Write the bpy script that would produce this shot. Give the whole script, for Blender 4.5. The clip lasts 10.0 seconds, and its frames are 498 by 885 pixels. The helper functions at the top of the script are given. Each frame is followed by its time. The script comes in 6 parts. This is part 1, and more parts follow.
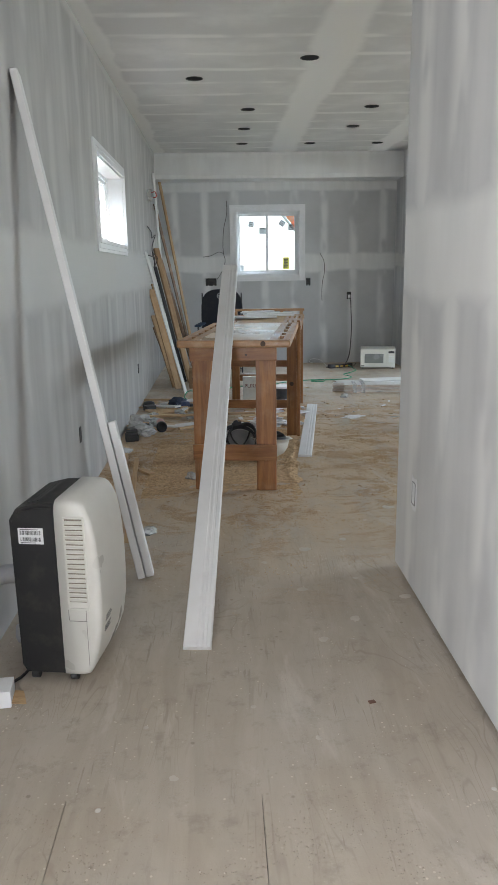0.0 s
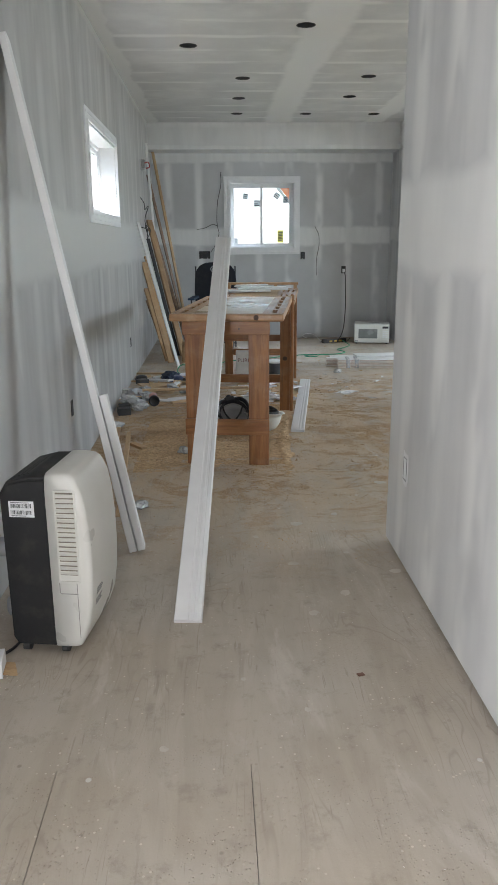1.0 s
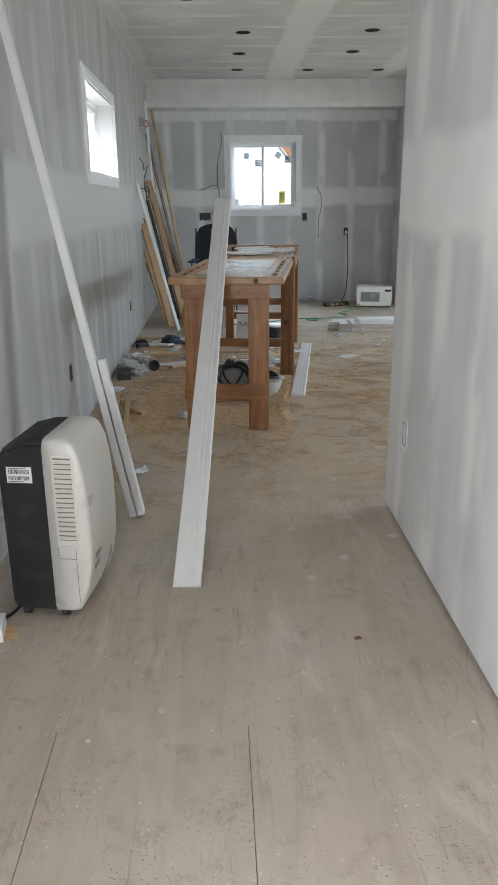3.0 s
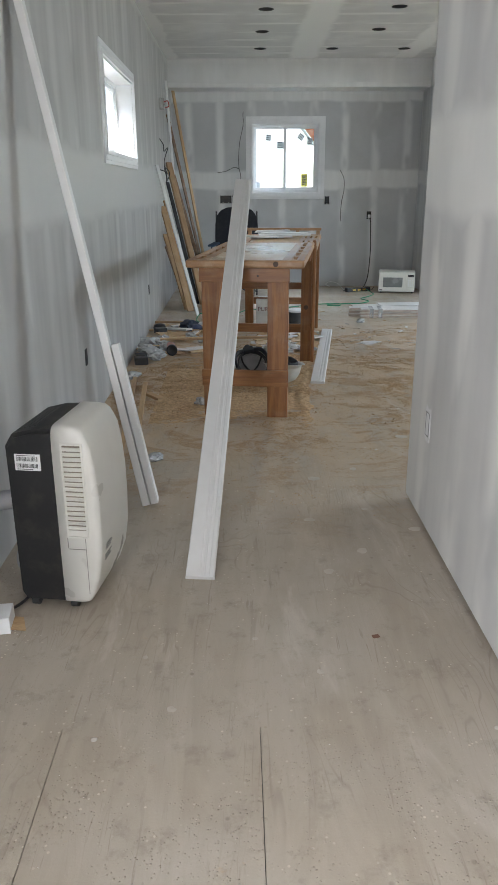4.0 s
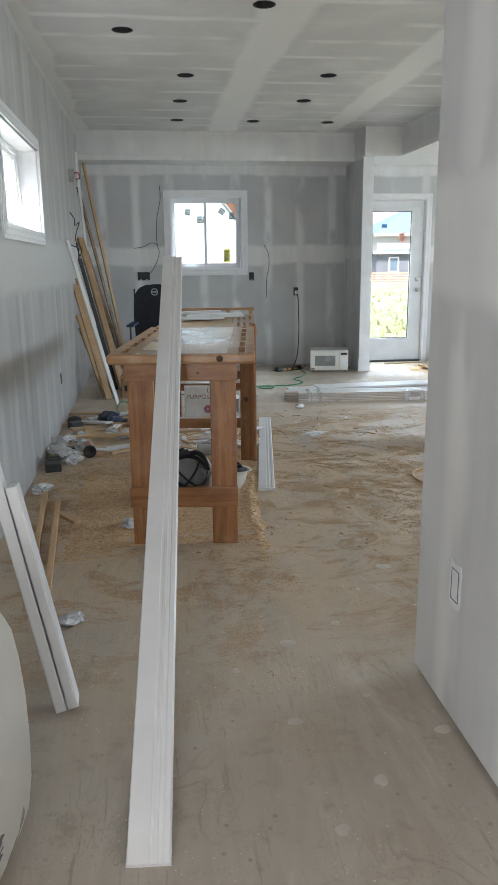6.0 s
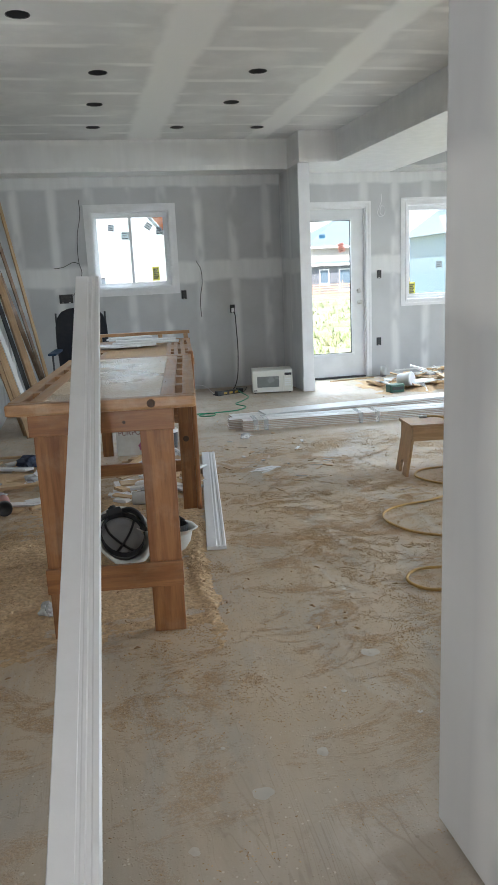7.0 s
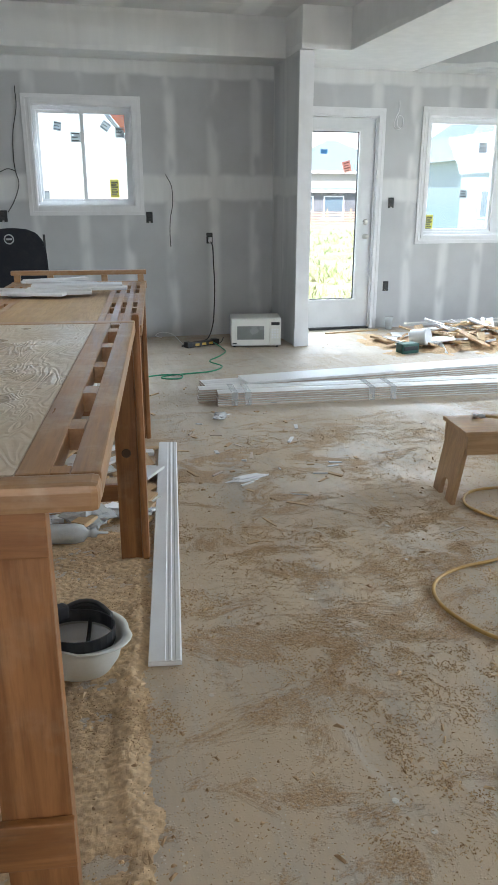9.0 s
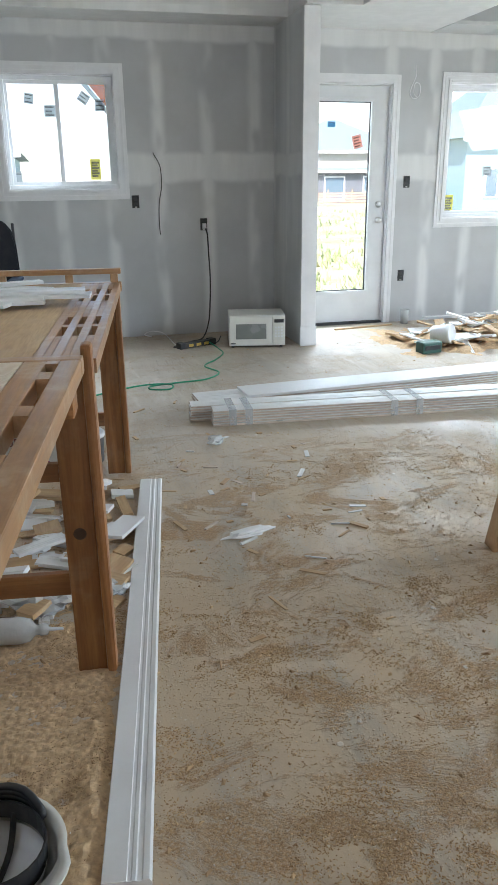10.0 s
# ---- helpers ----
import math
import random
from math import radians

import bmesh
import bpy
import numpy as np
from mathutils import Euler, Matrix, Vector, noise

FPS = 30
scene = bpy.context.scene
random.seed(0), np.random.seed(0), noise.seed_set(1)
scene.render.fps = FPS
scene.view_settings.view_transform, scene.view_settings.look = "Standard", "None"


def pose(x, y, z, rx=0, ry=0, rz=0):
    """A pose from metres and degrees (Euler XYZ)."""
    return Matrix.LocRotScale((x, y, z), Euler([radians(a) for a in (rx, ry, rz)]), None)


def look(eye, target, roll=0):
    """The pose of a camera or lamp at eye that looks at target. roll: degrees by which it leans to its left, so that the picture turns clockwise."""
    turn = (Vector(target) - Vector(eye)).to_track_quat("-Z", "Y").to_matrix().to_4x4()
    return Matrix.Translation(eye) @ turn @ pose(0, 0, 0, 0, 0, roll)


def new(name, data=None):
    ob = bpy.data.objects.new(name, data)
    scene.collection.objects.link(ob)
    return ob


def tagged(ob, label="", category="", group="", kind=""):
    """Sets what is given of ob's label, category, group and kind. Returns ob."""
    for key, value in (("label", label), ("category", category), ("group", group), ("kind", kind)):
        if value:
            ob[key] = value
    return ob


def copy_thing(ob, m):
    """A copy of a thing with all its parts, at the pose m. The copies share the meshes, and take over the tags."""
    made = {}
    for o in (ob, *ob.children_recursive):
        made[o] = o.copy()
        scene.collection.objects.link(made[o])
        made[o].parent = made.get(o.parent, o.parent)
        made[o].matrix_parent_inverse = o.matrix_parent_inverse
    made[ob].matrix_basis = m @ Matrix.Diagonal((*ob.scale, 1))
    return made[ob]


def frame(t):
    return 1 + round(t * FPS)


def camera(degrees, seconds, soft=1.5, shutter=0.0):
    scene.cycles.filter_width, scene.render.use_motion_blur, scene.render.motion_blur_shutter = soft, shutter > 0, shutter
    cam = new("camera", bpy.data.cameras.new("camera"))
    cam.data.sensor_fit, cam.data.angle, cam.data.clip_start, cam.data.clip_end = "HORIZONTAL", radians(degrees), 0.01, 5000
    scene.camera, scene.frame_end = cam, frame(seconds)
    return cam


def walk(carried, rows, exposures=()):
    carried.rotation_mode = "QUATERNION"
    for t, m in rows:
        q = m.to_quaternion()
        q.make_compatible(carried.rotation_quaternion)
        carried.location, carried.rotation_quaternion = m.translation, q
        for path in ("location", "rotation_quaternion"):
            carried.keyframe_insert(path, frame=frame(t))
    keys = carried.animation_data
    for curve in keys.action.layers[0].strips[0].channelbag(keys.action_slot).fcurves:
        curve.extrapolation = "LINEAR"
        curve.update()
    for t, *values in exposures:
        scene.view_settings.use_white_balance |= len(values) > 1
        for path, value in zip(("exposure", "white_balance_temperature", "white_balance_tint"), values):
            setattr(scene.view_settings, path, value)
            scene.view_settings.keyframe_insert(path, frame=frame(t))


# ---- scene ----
cam = camera(37.2, 10.0, soft=1.15)
PATH = [
    (0, (0.055, 0.209, 1.289), (0.119, 2.157, 0.837), -0.9),
    (0.5, (0.059, 0.22, 1.286), (0.133, 2.159, 0.8), -0.6),
    (1, (0.06, 0.215, 1.286), (0.141, 2.145, 0.768), -0.4),
    (1.5, (0.072, 0.219, 1.286), (0.153, 2.14, 0.733), -0.4),
    (2, (0.091, 0.221, 1.283), (0.17, 2.132, 0.699), -0.5),
    (3.5, (0.068, 0.236, 1.288), (0.13, 2.136, 0.665), -0.5),
    (4, (0.086, 0.313, 1.269), (0.107, 2.206, 0.622), -0.3),
    (4.5, (0.06, 0.44, 1.25), (0.073, 2.324, 0.58), -0.5),
    (5, (-0.023, 0.644, 1.28), (0.069, 2.532, 0.626), -0.9),
    (5.5, (-0.022, 0.89, 1.278), (0.158, 2.798, 0.706), -1.1),
    (6, (-0.003, 1.19, 1.291), (0.242, 3.118, 0.82), -0.6),
    (6.2, (0.004, 1.323, 1.29), (0.287, 3.25, 0.838), -1.2),
    (7.3, (0.12, 2.087, 1.296), (0.561, 3.989, 0.861), -2.5),
    (7.5, (0.149, 2.23, 1.293), (0.612, 4.125, 0.853), -2.2),
    (8, (0.261, 2.632, 1.289), (0.764, 4.512, 0.826), -1.6),
    (8.5, (0.371, 3.03, 1.28), (0.825, 4.901, 0.738), -0.5),
    (9, (0.405, 3.426, 1.277), (0.866, 5.27, 0.656), -0.0),
    (9.5, (0.483, 3.79, 1.258), (0.978, 5.6, 0.565), 0.2),
    (10, (0.599, 4.18, 1.269), (1.051, 6.012, 0.606), -0.7),
]
EXPOSURES = [(0, 1.88, 6260, 12), (4.5, 1.86, 6260, 12), (7.5, 1.94, 6220, 12), (10, 1.98, 6220, 12)]
walk(cam, [(t, look(eye, target, roll)) for t, eye, target, roll in PATH], EXPOSURES)

# ---- world, sun and sky light at the openings ----
world = bpy.data.worlds.new("sky")
scene.world = world
world.use_nodes = True
wn = world.node_tree
sky = wn.nodes.new("ShaderNodeTexSky")
sky.sky_type, sky.sun_disc = "NISHITA", False
sky.sun_elevation, sky.sun_rotation = radians(48), radians(205)
wn.links.new(sky.outputs[0], wn.nodes["Background"].inputs[0])
wn.nodes["Background"].inputs[1].default_value = 0.14

sun = new("sun", bpy.data.lights.new("sun", "SUN"))
sun.data.energy, sun.data.angle, sun.data.color = 4.0, radians(0.6), (1.0, 0.95, 0.87)
sun.matrix_world = look((-8, -18, 22), (0, 0, 0))


def sky_lamp(name, eye, target, w, h, power, colour=(0.79, 0.92, 1.0)):
    lamp = new(name, bpy.data.lights.new(name, "AREA"))
    lamp.data.shape, lamp.data.size, lamp.data.size_y = "RECTANGLE", w, h
    lamp.data.energy, lamp.data.color = power, colour
    lamp.matrix_world = look(eye, target)
    return lamp


sky_lamp("window_sky_north", (0.70, 11.75, 2.95), (0.70, 9.4, 0.9), 1.2, 1.4, 46)
sky_lamp("door_sky", (3.10, 11.95, 2.95), (2.7, 8.0, 0.6), 1.2, 1.4, 54)
sky_lamp("wide_window_sky", (4.95, 11.95, 2.95), (3.9, 7.6, 0.6), 2.0, 1.4, 100)
sky_lamp("side_window_sky", (-1.75, 6.2, 2.85), (0.3, 6.2, 0.8), 1.5, 1.2, 16)
# Added lamp outside an unseen east opening, to brighten the room.
sky_lamp("east_added_fill", (7.75, 5.9, 2.6), (2.4, 5.6, 0.2), 3.8, 1.8, 150)
# Added lamp in an unseen doorway, aimed to brighten the corridor's east wall.
sky_lamp("entry_added_fill", (-0.86, -0.75, 1.25), (0.85, 1.0, 1.7), 0.9, 1.9, 31, (0.95, 0.97, 0.98))


# ---- materials ----
class Nodes:
    """Short hand for building a node material."""

    def __init__(self, name, rough=0.7, metal=0.0):
        self.m = bpy.data.materials.new(name)
        self.m.use_nodes = True
        self.t = self.m.node_tree
        self.b = self.t.nodes["Principled BSDF"]
        self.b.inputs["Roughness"].default_value = rough
        self.b.inputs["Metallic"].default_value = metal
        self.pos = self.t.nodes.new("ShaderNodeNewGeometry").outputs["Position"]
        self.obj = self.t.nodes.new("ShaderNodeTexCoord").outputs["Object"]

    def put(self, sock, v):
        if hasattr(v, "is_output"):
            self.t.links.new(v, sock)
        else:
            sock.default_value = v

    def math(self, op, a, b=0.0, c=0.0):
        n = self.t.nodes.new("ShaderNodeMath")
        n.operation = op
        for i, v in enumerate((a, b, c)):
            self.put(n.inputs[i], v)
        return n.outputs[0]

    def xyz(self, v):
        n = self.t.nodes.new("ShaderNodeSeparateXYZ")
        self.t.links.new(v, n.inputs[0])
        return n.outputs

    def scaled(self, v, s):
        n = self.t.nodes.new("ShaderNodeVectorMath")
        n.operation = "MULTIPLY"
        self.put(n.inputs[0], v)
        n.inputs[1].default_value = s
        return n.outputs[0]

    def shifted(self, v, k=37.0):
        """Moves the pattern by the object's own random number."""
        r = self.t.nodes.new("ShaderNodeObjectInfo").outputs["Random"]
        n = self.t.nodes.new("ShaderNodeVectorMath")
        n.operation = "ADD"
        self.put(n.inputs[0], v)
        self.put(n.inputs[1], self.math("MULTIPLY", r, k))
        return n.outputs[0]

    def noise(self, v, scale, detail=4.0, rough=0.55, dist=0.0):
        n = self.t.nodes.new("ShaderNodeTexNoise")
        self.put(n.inputs["Vector"], v)
        n.inputs["Scale"].default_value, n.inputs["Detail"].default_value = scale, detail
        n.inputs["Roughness"].default_value, n.inputs["Distortion"].default_value = rough, dist
        return n.outputs["Fac"]

    def cells(self, v, scale):
        n = self.t.nodes.new("ShaderNodeTexVoronoi")
        self.put(n.inputs["Vector"], v)
        n.inputs["Scale"].default_value = scale
        return n.outputs["Distance"]

    def ramp(self, v, lo, hi, a=0.0, b=1.0):
        n = self.t.nodes.new("ShaderNodeMapRange")
        n.interpolation_type = "SMOOTHSTEP"
        self.put(n.inputs[0], v)
        for i, k in enumerate((lo, hi, a, b)):
            n.inputs[i + 1].default_value = k
        return n.outputs[0]

    def mix(self, f, a, b, mode="MIX"):
        n = self.t.nodes.new("ShaderNodeMix")
        n.data_type, n.blend_type = "RGBA", mode
        self.put(n.inputs[0], f)
        for sock, v in ((n.inputs[6], a), (n.inputs[7], b)):
            self.put(sock, v if hasattr(v, "is_output") else (*v, 1))
        return n.outputs[2]

    def colour(self, v):
        self.put(self.b.inputs["Base Color"], v if hasattr(v, "is_output") else (*v, 1))
        return self

    def rough(self, v):
        self.put(self.b.inputs["Roughness"], v)
        return self

    def bump(self, h, strength=0.3, dist=0.003):
        n = self.t.nodes.new("ShaderNodeBump")
        n.inputs["Strength"].default_value, n.inputs["Distance"].default_value = strength, dist
        self.put(n.inputs["Height"], h)
        self.t.links.new(n.outputs[0], self.b.inputs["Normal"])
        return self


def plain(name, col, rough=0.5, metal=0.0, var=0.12, scale=6.0, bump=0.15, fine=90.0, dust=0.0):
    """A painted, moulded or metal surface with faint mottling, fine relief and a little dust."""
    n = Nodes(name, rough, metal)
    v = n.shifted(n.obj)
    big, small = n.noise(v, scale, 3), n.noise(v, fine, 3)
    c = n.mix(n.ramp(big, 0.3, 0.7), [k * (1 - var) for k in col], [min(1, k * (1 + var)) for k in col])
    if dust:
        c = n.mix(n.math("MULTIPLY", n.ramp(n.noise(v, scale * 2.3, 5, 0.65), 0.45, 0.7), dust), c, (0.52, 0.43, 0.32))
    n.colour(c).bump(small, bump, 0.001)
    n.rough(n.ramp(big, 0.2, 0.8, max(0.03, rough - 0.08), min(1, rough + 0.1)))
    return n.m


def wood(name, light, dark, axis="y", rough=0.45, dust=0.25):
    """Sawn timber with grain along one of the object's axes, with dust on it."""
    n = Nodes(name, rough)
    s = {"x": (0.7, 9, 9), "y": (9, 0.7, 9), "z": (9, 9, 0.7)}[axis]
    v = n.scaled(n.shifted(n.obj), s)
    rings = n.noise(v, 2.2, 4, 0.6, 1.2)
    fibre = n.noise(n.scaled(v, (6, 6, 6)), 3.0, 3, 0.6)
    c = n.mix(n.ramp(rings, 0.32, 0.68), dark, light)
    c = n.mix(n.math("MULTIPLY", n.ramp(fibre, 0.4, 0.75), 0.35), c, [k * 0.62 for k in dark])
    if dust:
        c = n.mix(n.math("MULTIPLY", n.ramp(n.noise(n.obj, 7, 5, 0.7), 0.45, 0.72), dust), c, (0.62, 0.5, 0.35))
    n.colour(c).bump(fibre, 0.22, 0.0015)
    n.rough(n.ramp(rings, 0.2, 0.8, rough - 0.1, rough + 0.15))
    return n.m


def drywall(name, axis, paper, mud, joints, stud, start, streak=0.8, top=9.0, cover=0.0, wide=0.085, fine=7.0):
    """Taped plasterboard: paper, with mud along the joints and over the screw lines."""
    n = Nodes(name, 0.6)
    o = n.xyz(n.pos)
    u = o[axis]
    wob = n.math("MULTIPLY", n.math("SUBTRACT", n.noise(n.pos, 1.7, 3), 0.5), 0.10)
    zz = n.math("ADD", o[2], wob)
    uu = n.math("ADD", u, n.math("MULTIPLY", wob, 0.25))
    d = n.math("PINGPONG", n.math("SUBTRACT", uu, start), stud / 2)
    patch = n.scaled(n.pos, (3.1, 3.1, 1.5))
    keep = n.ramp(n.noise(patch, 1.3, 2), 0.33, 0.55)
    f = n.math("MULTIPLY", n.math("MULTIPLY", n.ramp(d, wide * 0.14, wide, 1, 0), keep), streak)
    for z, w in joints:
        k = n.ramp(n.math("ABSOLUTE", n.math("SUBTRACT", zz, z)), w * 0.6, w * 1.05, 1, 0)
        f = n.math("MAXIMUM", f, k)
    f = n.math("MAXIMUM", f, n.ramp(zz, top, top + 0.06))
    f = n.math("MAXIMUM", f, n.math("MULTIPLY", n.ramp(n.noise(n.scaled(n.pos, (2.3, 2.3, 0.3)), 1.7, 3, 0.5), 0.38, 0.66), cover))
    smear = n.noise(n.scaled(n.pos, (fine, fine, 0.9)), 1.4, 4, 0.5)
    m2 = n.mix(n.ramp(smear, 0.3, 0.7), [k * 0.9 for k in mud], mud)
    p2 = n.mix(n.ramp(n.noise(n.pos, 2.5, 5), 0.3, 0.7), [k * 0.93 for k in paper], [k * 1.05 for k in paper])
    n.colour(n.mix(f, p2, m2))
    n.rough(n.ramp(smear, 0.3, 0.7, 0.42, 0.62))
    n.bump(n.math("ADD", n.math("MULTIPLY", f, 0.8), n.math("MULTIPLY", smear, 0.3)), 0.14, 0.004)
    return n.m


PAPER, MUD = (0.50, 0.505, 0.515), (0.75, 0.75, 0.745)
M_NORTH = drywall("plasterboard_north", 0, PAPER, MUD, [(1.385, 0.13), (2.42, 0.1)], 0.406, 0.255, 0.95)
# West board darkened and east board brightened to make up for the light on them.
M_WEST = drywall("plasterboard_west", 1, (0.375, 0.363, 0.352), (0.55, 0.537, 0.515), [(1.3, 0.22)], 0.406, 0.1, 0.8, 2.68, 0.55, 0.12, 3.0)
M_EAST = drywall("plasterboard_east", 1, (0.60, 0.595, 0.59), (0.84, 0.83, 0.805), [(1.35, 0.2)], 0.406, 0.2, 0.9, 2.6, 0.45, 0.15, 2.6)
M_BULK = drywall("plasterboard_bulkhead", 0, (0.68, 0.675, 0.665), (0.78, 0.775, 0.765), [(2.47, 0.04)], 0.8, 0.3, 0.5, 2.70, 0.7)
# Bulkhead board again, with the shade over the wide window put into darker colours.
M_RECESS_SHADED = drywall("plasterboard_recess_shaded", 0, (0.42, 0.425, 0.435), (0.62, 0.62, 0.615), [(2.47, 0.03)], 0.9, 0.3, 0.5, 2.72, 0.2)
M_STUB = drywall("plasterboard_stub", 1, (0.50, 0.505, 0.515), (0.68, 0.68, 0.67), [(1.4, 0.1)], 0.4, 9.9, 0.9, 2.4, 0.6)


def ceiling_material():
    n = Nodes("plasterboard_ceiling", 0.5)
    o = n.xyz(n.pos)
    wob = n.math("MULTIPLY", n.math("SUBTRACT", n.noise(n.pos, 1.6, 4), 0.5), 0.2)
    d = n.math("PINGPONG", n.math("SUBTRACT", n.math("ADD", o[1], n.math("MULTIPLY", wob, 0.3)), 0.2), 0.203)
    keep = n.ramp(n.noise(n.scaled(n.pos, (1.6, 3, 1)), 1.1, 2), 0.35, 0.6)
    f = n.math("MULTIPLY", n.ramp(d, 0.01, 0.07, 1, 0), keep)
    for x, w in ((0.86, 0.19), (2.1, 0.16), (-0.75, 0.1)):
        k = n.ramp(n.math("ABSOLUTE", n.math("SUBTRACT", n.math("ADD", o[0], wob), x)), w * 0.6, w * 1.1, 1, 0)
        f = n.math("MAXIMUM", f, k)
    f = n.math("MAXIMUM", f, n.math("MULTIPLY", n.ramp(n.noise(n.pos, 1.8, 5), 0.4, 0.7), 0.6))
    n.colour(n.mix(f, (0.62, 0.615, 0.61), (0.81, 0.805, 0.79)))
    sm = n.noise(n.scaled(n.pos, (2, 14, 1)), 1.5, 4)
    n.rough(n.ramp(f, 0, 1, 0.62, 0.4)).bump(n.math("ADD", n.math("MULTIPLY", f, 0.7), n.math("MULTIPLY", sm, 0.4)), 0.2, 0.004)
    return n.m


def floor_material():
    """Dusty plywood subfloor: grain, swept sawdust in granular drifts, plaster drips and smears."""
    n = Nodes("dusty_plywood", 0.62)
    o = n.xyz(n.pos)
    v = n.pos
    grain = n.noise(n.scaled(v, (5.0, 0.8, 1)), 2.0, 6, 0.62, 1.1)
    c = n.mix(n.ramp(grain, 0.3, 0.7), (0.375, 0.318, 0.252), (0.445, 0.387, 0.315))
    c = n.mix(n.math("MULTIPLY", n.ramp(n.noise(v, 1.3, 4), 0.35, 0.65), 0.6), c, (0.48, 0.435, 0.375))
    # plywood figure and footprints of grime
    figure = n.math("PINGPONG", n.math("MULTIPLY", n.noise(n.scaled(v, (3.2, 0.55, 1)), 1.5, 3, 0.5, 0.8), 34.0), 1.0)
    figure = n.math("MULTIPLY", n.ramp(figure, 0.72, 1.0), n.ramp(n.noise(v, 1.7, 3), 0.46, 0.62))
    c = n.mix(n.math("MULTIPLY", figure, 0.42), c, (0.25, 0.20, 0.155))
    c = n.mix(n.math("MULTIPLY", n.ramp(n.noise(v, 9, 7, 0.75), 0.52, 0.68), 0.5), c, (0.27, 0.225, 0.175))
    dots = n.math("MULTIPLY", n.ramp(n.cells(v, 17.0), 0.06, 0.14, 1, 0), n.ramp(n.noise(v, 3.1, 3), 0.45, 0.6))
    c = n.mix(n.math("MULTIPLY", dots, 0.5), c, (0.18, 0.145, 0.11))
    strokes = n.math("MULTIPLY", n.ramp(n.noise(n.scaled(v, (16.0, 1.0, 1)), 4.0, 4, 0.6, 0.4), 0.60, 0.66), n.ramp(n.noise(v, 2.6, 3), 0.42, 0.62))
    c = n.mix(n.math("MULTIPLY", strokes, 0.5), c, (0.24, 0.195, 0.15))
    # dust: an even film, then drifts broken up into grains
    room = n.math("MULTIPLY", n.ramp(o[1], 2.6, 4.4), n.ramp(o[1], 6.6, 8.4, 1.0, 0.25))
    film = n.math("MULTIPLY", room, n.ramp(n.noise(n.scaled(v, (2.6, 0.9, 1)), 1.4, 6, 0.68, 0.5), 0.28, 0.60))
    c = n.mix(n.math("MULTIPLY", film, 0.85), c, (0.57, 0.43, 0.285))
    drift = n.noise(n.scaled(v, (1.1, 1.7, 1)), 2.3, 9, 0.76, 0.6)
    drift = n.math("MULTIPLY", n.ramp(drift, 0.50, 0.59), n.math("MULTIPLY_ADD", room, 0.97, 0.03))
    grains = n.noise(v, 150, 3, 0.8)
    lots = n.math("MULTIPLY", drift, n.ramp(grains, 0.38, 0.52))
    c = n.mix(n.math("MULTIPLY", lots, 0.95), c, n.mix(n.ramp(n.noise(v, 90, 4, 0.8), 0.35, 0.65), (0.25, 0.14, 0.062), (0.52, 0.335, 0.17)))
    few = n.ramp(n.noise(v, 5.5, 7, 0.75), 0.63, 0.72)
    c = n.mix(n.math("MULTIPLY", few, 0.55), c, (0.47, 0.33, 0.19))
    # swept pale tracks and wiped plaster
    smear = n.ramp(n.noise(n.scaled(v, (3.4, 0.9, 1)), 1.6, 5, 0.62, 0.6), 0.56, 0.72)
    c = n.mix(n.math("MULTIPLY", smear, 0.6), c, (0.58, 0.53, 0.46))
    spots = n.ramp(n.math("ADD", n.cells(v, 7.0), n.math("MULTIPLY", n.noise(v, 30, 3), 0.08)), 0.085, 0.11, 1, 0)
    spots = n.math("MULTIPLY", spots, n.ramp(n.noise(v, 2.2, 2), 0.5, 0.6))
    c = n.mix(n.math("MULTIPLY", spots, 0.8), c, (0.66, 0.645, 0.61))
    grit = n.math("MULTIPLY", n.ramp(n.cells(v, 95.0), 0.12, 0.3, 1, 0), n.ramp(n.noise(v, 5.0, 5, 0.7), 0.42, 0.62))
    c = n.mix(n.math("MULTIPLY", grit, n.ramp(o[1], 2.0, 5.0, 0.15, 0.5)), c, (0.34, 0.235, 0.14))
    specks = n.ramp(n.cells(v, 42.0), 0.10, 0.16, 1, 0)
    c = n.mix(n.math("MULTIPLY", specks, n.ramp(n.noise(v, 6, 3), 0.45, 0.65)), c, (0.62, 0.55, 0.45))
    n.colour(c)
    h = n.math("ADD", n.math("MULTIPLY", grain, 0.3), n.math("ADD", n.math("MULTIPLY", n.math("MULTIPLY_ADD", drift, 2.2, 0.15), grains), n.math("MULTIPLY_ADD", grit, 0.9, n.math("MULTIPLY", spots, 0.5))))
    bare = n.math("MULTIPLY", n.math("SUBTRACT", 1.0, drift), n.ramp(n.noise(v, 1.9, 5), 0.35, 0.65))
    n.rough(n.ramp(bare, 0.0, 1.0, 0.8, 0.47)).bump(h, 0.5, 0.006)
    return n.m


M_CEIL, M_FLOOR = ceiling_material(), floor_material()
M_TRIM = plain("white_painted_trim", (0.78, 0.78, 0.79), 0.35, var=0.04, bump=0.08, dust=0.06)
M_VINYL = plain("white_vinyl", (0.78, 0.79, 0.80), 0.35, var=0.04)
M_DOOR = plain("pale_grey_door_paint", (0.66, 0.67, 0.68), 0.4, var=0.04)
M_MDF = plain("primed_white_board", (0.71, 0.70, 0.69), 0.42, var=0.03, dust=0.05)
M_BLACK = plain("black_plastic", (0.02, 0.02, 0.023), 0.45, dust=0.05)
M_DARK = plain("dark_metal", (0.05, 0.05, 0.05), 0.55, 0.3)
M_STEEL = plain("brushed_nickel", (0.55, 0.54, 0.52), 0.3, 1.0)
